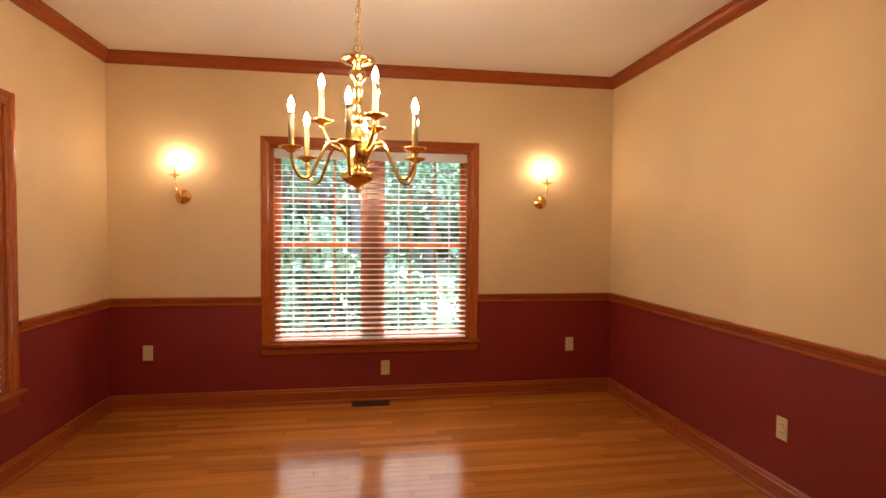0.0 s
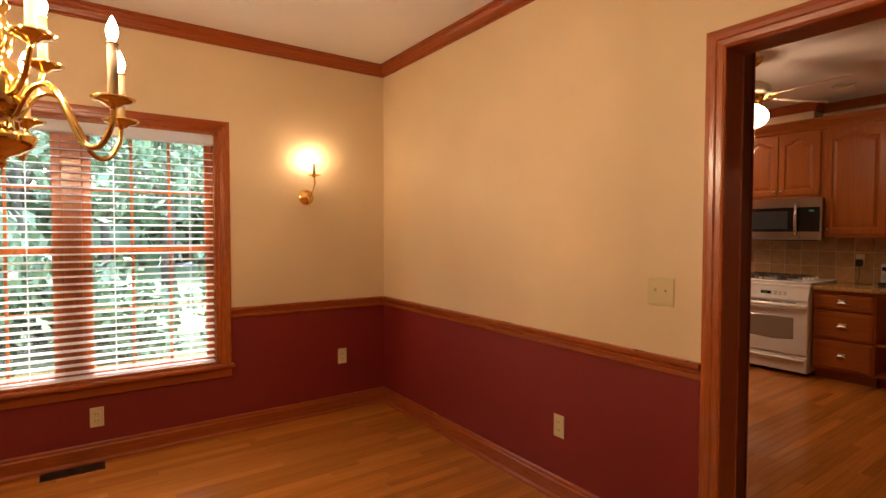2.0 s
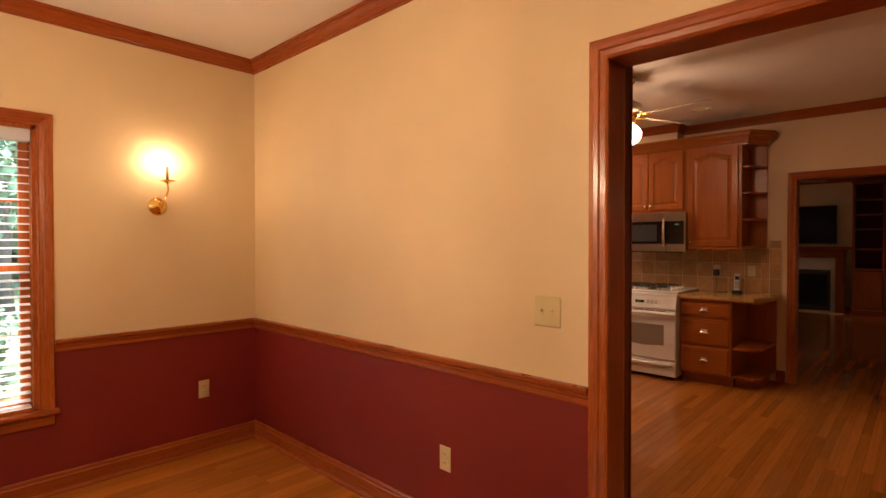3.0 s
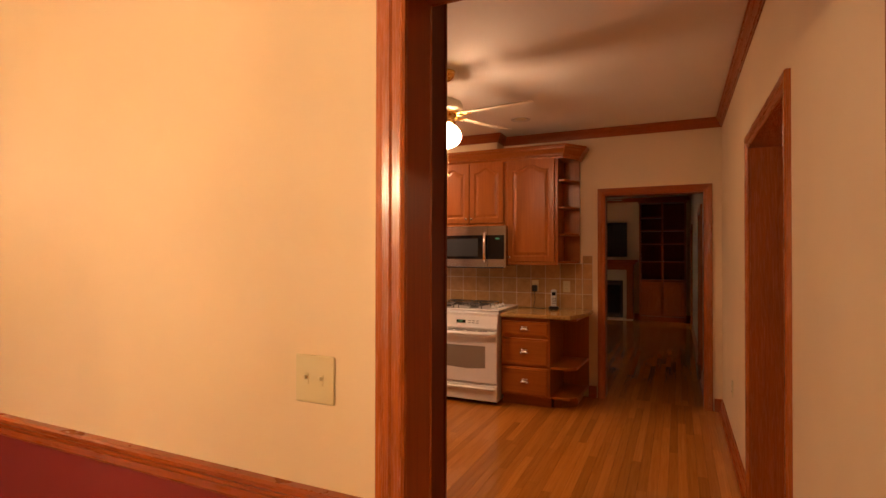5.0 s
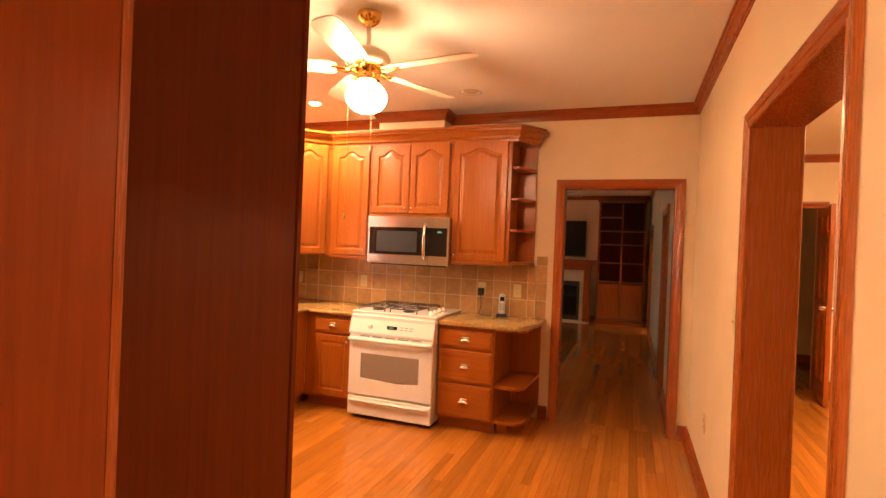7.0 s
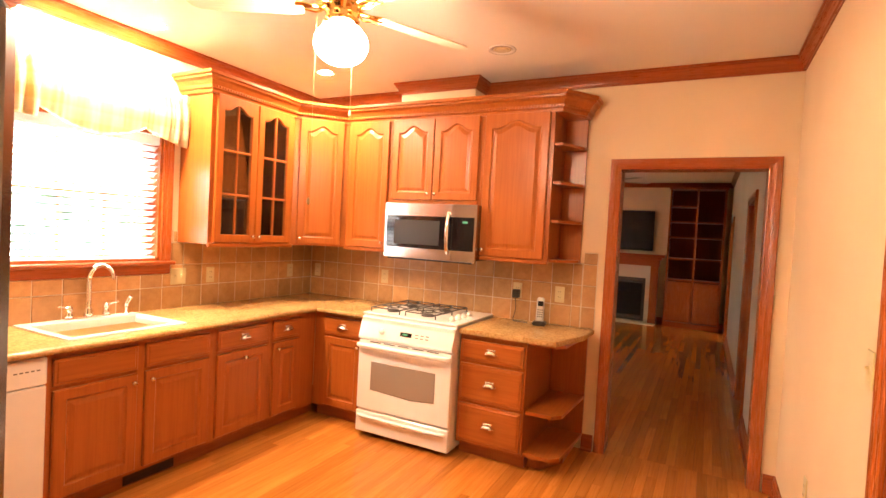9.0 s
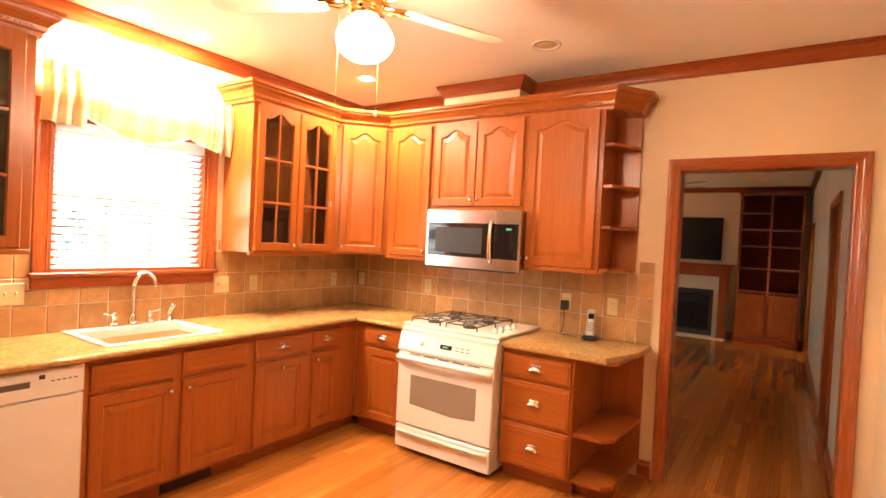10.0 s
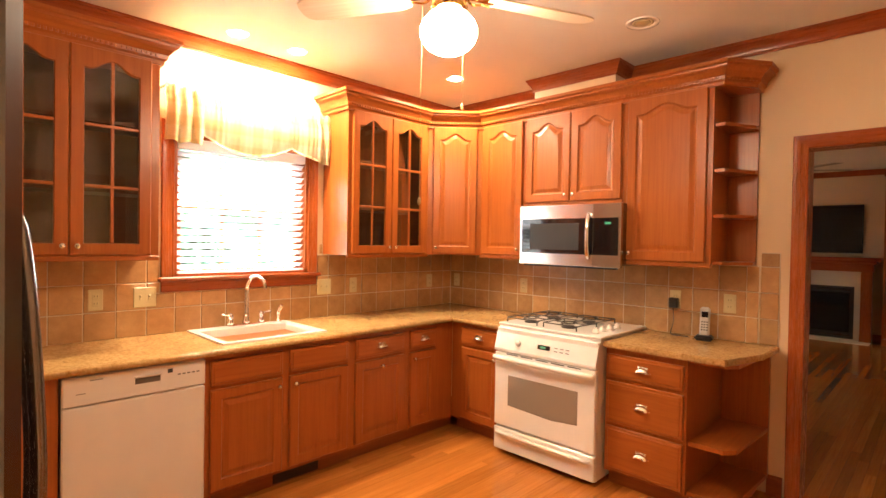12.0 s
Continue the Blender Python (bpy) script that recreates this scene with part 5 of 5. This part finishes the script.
# plug adapter, cord and cordless phone
ad = thing("plug_adapter", pose(KE - 0.019, 3.276, 1.065, 0, 0, -90), "black plug adapter in the outlet", "power adapter")
part("case", bx(B(), -0.025, 0.025, -0.045, 0, -0.035, 0.03, 0.006), BLACK, ad)
part("cord", tube(B(), smooth_line([(0, -0.03, -0.03), (0.01, -0.045, -0.12), (0.0, -0.06, -0.195), (0.05, -0.08, -0.199), (0.12, -0.09, -0.199)], 6), 0.003, 6), BLACK, ad)
ph = thing("cordless_phone", pose(8.95, 3.06, CT1 + 0.001, 0, 0, -78), "silver and black cordless phone standing in its charger", "telephone")
part("charger", bx(B(), -0.05, 0.05, -0.05, 0.05, 0, 0.03, 0.012), BLACK, ph)
hs = part("handset", bx(B(), -0.028, 0.028, -0.016, 0.016, 0.0, 0.18, 0.011), SILVER, ph, "silver handset", False, pose(0, 0.005, 0.02, -14))
part("screen", bx(B(), -0.018, 0.018, -0.0172, -0.014, 0.115, 0.15, 0.001), BLACK_GLASS, hs)
bm = B()
for i in range(12):
    bx(bm, -0.019 + 0.014 * (i % 3), -0.009 + 0.014 * (i % 3), -0.0172, -0.014, 0.035 + 0.016 * (i // 3), 0.043 + 0.016 * (i // 3), 0.001)
part("keys", bm, FRIDGE_SIDE, hs)

# floor vents
v = thing("floor_vent", pose(2.825, 5.045, 0), "dark bronze slotted floor vent beside the baseboard", "floor vent")
part("rim", bx(B(), -0.15, 0.15, -0.055, 0.055, 0.0005, 0.005, 0.002), VENT, v)
for k in range(24):
    part("slat", bx(B(), -0.135 + 0.0115 * k, -0.130 + 0.0115 * k, -0.04, 0.04, 0.005, 0.0085, 0.001), VENT, v)
v = thing("toe_kick_vent", pose(7.05, FACE_N + 0.064, 0.048), "dark bronze vent grille in the toe kick", "vent")
part("rim", bx(B(), 0, 0.30, -0.006, 0, -0.038, 0.038, 0.002), VENT, v)
for k in range(6):
    part("slat", bx(B(), 0.012, 0.288, -0.010, -0.005, -0.030 + 0.011 * k, -0.025 + 0.011 * k, 0.001), VENT, v)

# valance over the kitchen window
va = thing("window_valance", pose(6.60, KN, 0), "gathered yellow plaid valance with a scalloped hem above the kitchen window", "valance")
bm = B()
W, n, rowsn = 1.10, 160, 16
grid = []
for i in range(n + 1):
    u = i / n
    x = W * u
    if u < 0.20:
        hem = 1.99 + 0.006 * math.sin(u * 60)
    elif u < 0.73:
        hem = 2.045 - 0.09 * math.sin(math.pi * (u - 0.20) / 0.53) ** 0.9
    else:
        hem = 2.04 - 0.08 * ((u - 0.73) / 0.27) ** 0.8
    edge = u < 0.20 or u > 0.90
    gather = (0.020 if edge else 0.006) * math.sin(x * (92 if edge else 38)) + 0.003 * math.sin(x * 171)
    col_ = []
    for j in range(rowsn + 1):
        t = j / rowsn
        z = 2.322 + 0.005 * math.sin(x * 130) * (1 - t) + (hem - 2.322) * t
        pinch = math.exp(-((z - 2.262) / 0.012) ** 2)
        y = -0.078 - 0.02 * math.sin(math.pi * t) + gather * (0.35 + 0.65 * t) + 0.012 * pinch + 0.004 * math.sin(x * 210) * (1 - t)
        col_.append(bm.verts.new((x, y, z)))
    grid.append(col_)
for p, q in zip(grid, grid[1:]):
    for j in range(rowsn):
        bm.faces.new([p[j], p[j + 1], q[j + 1], q[j]])
bmesh.ops.solidify(bm, geom=bm.faces[:], thickness=0.003)
part("cloth", bm, PLAID, va, "", True)
part("rod", tube(B(), [(0.0, -0.003, 2.30), (0.005, -0.07, 2.30), (W - 0.005, -0.07, 2.30), (W, -0.003, 2.30)], 0.008, 8), WHITE, va)

# ---- living room beyond the doorway ----
bk = thing("bookcase", pose(LE - 0.003, 2.685, 0, 0, 0, -90), "tall built-in dark wooden bookcase with empty shelves and base doors", "bookcase")
for x in (0, 0.44, 0.88):
    part("upright", bx(B(), x, x + 0.03, -0.32, -0.003, 0, 2.5, 0.002), TRIM_Z, bk)
# back in the darkened wood, standing for the shade inside the shelves
part("back_panel", bx(B(), 0.03, 0.88, -0.02, -0.004, 0, 2.5), SHADED_WOOD, bk)
part("top", bx(B(), -0.02, 0.93, -0.34, -0.003, 2.5, 2.54, 0.004), TRIM_X, bk)
part("base", bx(B(), 0, 0.91, -0.36, -0.021, 0.0, 0.10, 0.003), TRIM_X, bk)
for x in (0.03, 0.47):
    for z in (0.85, 1.235, 1.62, 1.90, 2.18) if x < 0.1 else (0.85, 1.235, 1.62, 1.90):
        part("shelf", bx(B(), x, x + 0.41, -0.31, -0.021, z, z + 0.025), TRIM_X, bk)
    d = part("door", bx(B(), x + 0.005, x + 0.405, -0.345, -0.322, 0.11, 0.83, 0.004), TRIM_Z, bk)
    part("panel", bx(B(), x + 0.06, x + 0.35, -0.35, -0.34, 0.17, 0.77, 0.004), TRIM_Z, d)
fp = thing("fireplace", pose(LE - 0.003, 3.6, 0), "fireplace with pale stone surround and wooden mantel shelf", "fireplace")
part("surround", bx(B(), -0.20, 0, -0.65, 0.65, 0.0, 1.075, 0.004), STONE, fp, "pale stone surround")
box = part("firebox", bx(B(), -0.212, -0.19, -0.575, 0.575, 0.03, 0.84, 0.004), BLACK, fp, "black metal firebox front")
part("firebox_glass", bx(B(), -0.218, -0.209, -0.52, 0.52, 0.13, 0.74, 0.003), BLACK_GLASS, box)
for z in (0.775, 0.07):
    part("louvre", bx(B(), -0.219, -0.211, -0.53, 0.53, z, z + 0.022, 0.003), STEEL_DARK, box, "steel louvre")
for s in (-1, 1):
    p = part("pilaster", bx(B(), -0.23, 0, s * 0.651, s * 0.785, 0.0, 1.075, 0.006), TRIM_Z, fp)
    part("pilaster_panel", bx(B(), -0.236, -0.22, s * 0.675, s * 0.76, 0.14, 1.02, 0.004), TRIM_Z, p)
    part("plinth", bx(B(), -0.24, -0.22, s * 0.648, s * 0.79, 0.0, 0.11, 0.004), TRIM_Z, p)
part("frieze", bx(B(), -0.25, 0, -0.80, 0.80, 1.075, 1.19, 0.006), TRIM_Y, fp)
part("bed_mould", bx(B(), -0.29, 0, -0.84, 0.84, 1.19, 1.24, 0.014), TRIM_Y, fp)
part("mantel_shelf", bx(B(), -0.34, 0, -0.89, 0.89, 1.24, 1.295, 0.01), TRIM_Y, fp)
part("hearth", bx(B(), -0.50, -0.20, -0.79, 0.79, 0.0, 0.008, 0.002), STONE, fp)
tv = thing("television", pose(LE - 0.004, 3.56, 1.735), "large black wall-mounted television above the mantel", "television")
part("cabinet", bx(B(), -0.07, -0.02, -0.61, 0.61, -0.38, 0.38, 0.006), BLACK, tv)
part("screen", bx(B(), -0.074, -0.069, -0.60, 0.60, -0.36, 0.36), BLACK_GLASS, tv)
part("bracket", bx(B(), -0.02, 0, -0.15, 0.15, -0.12, 0.12), BLACK, tv)
fan2 = thing("ceiling_fan", pose(12.9, 3.35, 0), "white ceiling fan in the living room", "ceiling fan")
part("motor_housing", lathe(B(), [(0.06, CEIL), (0.06, 2.6), (0.02, 2.59), (0.02, 2.42), (0.11, 2.40), (0.12, 2.33), (0.05, 2.28), (0, 2.28)], 20), WHITE, fan2, "", True)
for k in range(5):
    part("blade", bx(B(), 0.10, 0.62, -0.06, 0.06, 2.345, 2.353, 0.003), WHITE, fan2, "", False, Matrix.Rotation(radians(15 + 72 * k), 4, "Z"))
sd = thing("smoke_detector", pose(13.8, 2.25, CEIL), "small round white smoke detector on the ceiling", "smoke detector")
part("case", lathe(B(), [(0.065, 0), (0.065, -0.02), (0.05, -0.035), (0, -0.037)], 20), WHITE, sd, "", True)

# six-panel doors
def panel_door(name, m, w, h, label):
    """A six-panel wooden door, hinged at its origin, leaf along x."""
    d = thing(name, m, label, "door")
    leaf = part("leaf", bx(B(), 0.0, w, -0.02, 0.02, 0.008, h, 0.003), TRIM_Z, d)
    pw = (w - 0.31) / 2
    for x in (0.105, 0.205 + pw):
        for z0, z1 in ((0.22, 0.45 * h), (0.52 * h, 0.80 * h), (0.86 * h, 0.95 * h)):
            for y in (-1, 1):
                part("raised_panel", bx(B(), x + 0.022, x + pw - 0.022, y * 0.018, y * 0.027, z0 + 0.022, z1 - 0.022, 0.006), TRIM_Z, leaf)
                sweep_pts = [(x, z0), (x, z1), (x + pw, z1), (x + pw, z0)]
                part("panel_bead", sweep(B(), sweep_pts, [(-0.012, 0.0), (-0.006, 0.006), (0.0, 0.0)], lambda a, b, hh: (a, y * (0.0195 + hh), b), True), TRIM_Z, leaf)
    part("handle", tube(B(), [(w - 0.06, -0.075, 0.98), (w - 0.06, -0.06, 0.98), (w - 0.06, 0.06, 0.98), (w - 0.06, 0.075, 0.98)], [0.02, 0.024, 0.024, 0.02], 10), NICKEL, d, "satin nickel door knob", True)
    for z in (0.22, 1.0, h - 0.22):
        part("hinge", lathe(B(), [(0.006, z - 0.045), (0.006, z + 0.045)], 8, pose(-0.005, 0.02, 0)), BRASS, d)
    return d


panel_door("hall_door", pose(HE, 0.06, 0, 0, 0, 172), 0.78, 2.03, "red-brown six-panel wooden door standing ajar in the hall")
panel_door("side_door", pose(11.172, LS - 0.10, 0, 0, 0, 180), 0.795, 1.9, "closed red-brown six-panel wooden door in the grey wall")

# ---- outside ----
structure("ground", bx(B(), -400, 400, 5.6, 800, -0.6, -0.4), LAWN, "green lawn outside the windows", "lawn")
structure("ground_west", bx(B(), -400, 0.5, -400, 5.6, -0.6, -0.4), LAWN, "green lawn outside the windows", "lawn")


def leaf_mesh(name, seed, radius, count):
    rnd = random.Random(seed)
    bm = B()
    blobs = [(Vector((rnd.uniform(-1, 1), rnd.uniform(-1, 1), rnd.uniform(-0.7, 1))) * radius * 0.6, radius * rnd.uniform(0.3, 0.55)) for _ in range(12)]
    for i in range(count):
        c_, r = blobs[i % len(blobs)]
        d_ = Vector((rnd.gauss(0, 1), rnd.gauss(0, 1), rnd.gauss(0, 1))).normalized()
        p = c_ + d_ * r * rnd.uniform(0.6, 1.05)
        q = Euler((rnd.uniform(0, 6), rnd.uniform(0, 6), rnd.uniform(0, 6))).to_matrix()
        s = rnd.uniform(0.12, 0.26)
        bm.faces.new([bm.verts.new(p + q @ Vector(o) * s) for o in ((-0.5, 0, 0), (0, -0.28, 0.05), (0.5, 0, 0), (0, 0.28, 0.05))])
    me = bpy.data.meshes.new(name)
    bm.to_mesh(me)
    bm.free()
    me.materials.append(LEAVES)
    return me


crowns = [leaf_mesh("crown", s, 2.6, 2600) for s in (3, 8)]
rt = random.Random(5)
spots = [(-3.5, 14), (0.2, 17), (2.6, 13.2), (4.9, 18), (6.6, 14.5), (9.0, 17), (11.5, 14), (-7.5, 19), (14.5, 18.5), (1.2, 23), (7.8, 23), (-9, 4.5), (-8, 9.5), (3.6, 27), (-3, 24)]
for i, (x, y) in enumerate(spots):
    tr = thing("tree", pose(x, y, -0.4, 0, 0, rt.uniform(0, 360)), "broad-leaved tree with a green crown on the lawn", "tree", "garden trees")
    h = rt.uniform(2.4, 3.4)
    bm = tube(B(), [(0, 0, 0), (0.05, 0.02, h * 0.4), (-0.04, 0.05, h * 0.8), (0.02, 0, h + 1.2)], [0.22, 0.17, 0.14, 0.06], 9)
    for k in range(4):
        a = k * 1.7 + i
        tube(bm, [(0, 0, h * 0.75 + 0.2 * k), (0.7 * math.cos(a), 0.7 * math.sin(a), h + 0.5 + 0.2 * k), (1.5 * math.cos(a), 1.5 * math.sin(a), h + 1.2 + 0.2 * k)], [0.09, 0.06, 0.03], 6)
    part("trunk", bm, BARK, tr, "", True)
    cr = new("crown", crowns[i % 2])
    cr.parent = tr
    s = rt.uniform(0.85, 1.2)
    cr.matrix_local = pose(0, 0, h + 1.3, 0, 0, rt.uniform(0, 360)) @ Matrix.Diagonal((s, s, s * 0.95, 1))
rw = random.Random(31)
bm = B()
for i in range(34000):
    a = rw.uniform(-0.95, 0.95) if i < 24000 else rw.uniform(0.95, 2.6)
    d_ = rw.uniform(27, 33)
    p = Vector((3 - d_ * 1.15 * math.sin(a), 3 + d_ * math.cos(a), -0.4 + 17 * rw.random() ** 0.8))
    q = Euler((rw.uniform(0, 6), rw.uniform(0, 6), rw.uniform(0, 6))).to_matrix()
    r = rw.uniform(0.9, 2.1)
    bm.faces.new([bm.verts.new(p + q @ Vector(o) * r) for o in ((-0.5, 0, 0), (-0.1, -0.3, 0.06), (0.5, 0, 0), (0, 0.3, 0.06))])
me = bpy.data.meshes.new("woods")
bm.to_mesh(me)
bm.free()
me.materials.append(LEAVES)
tagged(new("woods", me), "dense green woods behind the garden", "woods", kind="stuff")
shrub = leaf_mesh("shrub", 21, 1.0, 1400)
for i in range(30):
    sh = new("shrub", shrub)
    sh.matrix_world = pose(-6 + 1.55 * (i % 15) + rt.uniform(-0.4, 0.4), (10.5 if i < 15 else 8.6) + rt.uniform(-0.7, 1.0), 0.15, 0, 0, rt.uniform(0, 360)) @ Matrix.Diagonal((1, 1, 0.8 + 0.3 * (i % 3), 1))
    tagged(sh, "leafy green garden shrub on the lawn", "shrub", "garden shrubs")

# ---- backsplash tiles ----
TS, GAP = 0.152, 0.005
tile_cache = {}


def tile_piece(w, h):
    key = (round(w, 3), round(h, 3))
    if key not in tile_cache:
        tile_cache[key] = finish("tile", bx(B(), 0, w, -0.010, -0.003, 0, h, 0.0025), TILE)
    return tile_cache[key]


def cut_out(a0, a1, b0, b1, hole):
    """What is left of a rectangle once a hole is taken out of it."""
    h0, h1, k0, k1 = hole
    if a1 <= h0 or a0 >= h1 or b1 <= k0 or b0 >= k1:
        return [(a0, a1, b0, b1)]
    left = [(a0, a1, b0, k0 - GAP)] if k0 > b0 else []
    if h0 > a0:
        left.append((a0, h0 - GAP, max(b0, k0), b1))
    if h1 < a1:
        left.append((h1 + GAP, a1, max(b0, k0), b1))
    return left


def tile_field(name, m, length, z0, z1, hole=(99, 99, 99, 99)):
    bm = B()
    for a0, a1, b0, b1 in cut_out(0, length, z0, z1, hole):
        bx(bm, a0, a1, -0.0065, 0, b0, b1)
    bed = structure(name, bm, GROUT, "square tan ceramic tile backsplash with pale grout", "backsplash")
    bed.matrix_world = m
    nx = int(math.ceil(length / TS))
    nz = int(math.ceil((z1 - z0) / TS))
    for j in range(nz):
        for i in range(nx):
            cell = (i * TS, min((i + 1) * TS, length) - GAP, z0 + j * TS, min(z0 + (j + 1) * TS, z1) - GAP)
            for a0, a1, b0, b1 in cut_out(*cell, hole):
                if a1 - a0 < 0.012 or b1 - b0 < 0.012:
                    continue
                t = new("tile", tile_piece(a1 - a0, b1 - b0))
                t.parent = bed
                t.location = (a0, 0, b0)


tile_field("backsplash_north", pose(5.016, KN, 0), KE - 5.016 - 0.012, CT1 + 0.001, UP0 - 0.001, (6.605 - 5.016, 7.65 - 5.016, 1.105, 1.5))
tile_field("backsplash_east", pose(KE, KN - 0.012, 0, 0, 0, -90), KN - 0.012 - 2.80, CT1 + 0.001, UP0 - 0.001)
tile_field("backsplash_end", pose(KE, 2.794, 0, 0, 0, -90), 0.095, CT1 + 0.001, 1.40)
tile_field("backsplash_window_side", pose(7.672, KN, 0), 0.03, UP0 + 0.002, 1.40)

# ---- floor planks ----
PW = 0.057
plank_cache = {}


def plank_piece(length):
    key = round(length, 2)
    if key not in plank_cache:
        plank_cache[key] = finish("plank", bx(B(), 0, key - 0.0007, 0, PW - 0.0007, -0.012, 0, 0.0005), OAK)
    return plank_cache[key]


def planks(bed, x0, x1, y0, y1, single, seed):
    """Strip flooring along x; boards inside the stretch 'single' are objects, the rest one mesh."""
    rnd = random.Random(seed)
    rest = B()
    y = y0
    while y < y1 - 0.01:
        x = x0 - rnd.uniform(0, 0.9)
        while x < x1:
            ln = rnd.choice((0.6, 0.85, 1.1, 1.3, 1.5))
            a, b = max(x, x0), min(x + ln, x1)
            x += ln
            if b - a < 0.03:
                continue
            if single and single[0] < (a + b) / 2 < single[1] and single[2] < y < single[3]:
                p = new("plank", plank_piece(b - a))
                p.parent = bed
                p.location = (a, y, 0)
            else:
                bx(rest, a, b - 0.0007, y, min(y + PW, y1) - 0.0007, -0.012, 0, 0.0005)
        y += PW
    me = finish("planks", rest, OAK_FAR)
    ob = new("floor_planks", me)
    tagged(ob, "golden oak strip boards of the floor", "floor board", kind="stuff")


planks(floor_dining, DW, 4.91, DS, DN, (DW, 4.91, 3.0, 4.9), 11)
planks(floor_kitchen, 4.91, 9.15, KS - 0.09, KN, (4.91, 8.5, 1.6, 4.5), 12)
planks(floor_living, 9.15, LE, LS - 0.12, LN, None, 13)
planks(floor_hall, KW, 15.9, HS, KS - 0.09, None, 14)
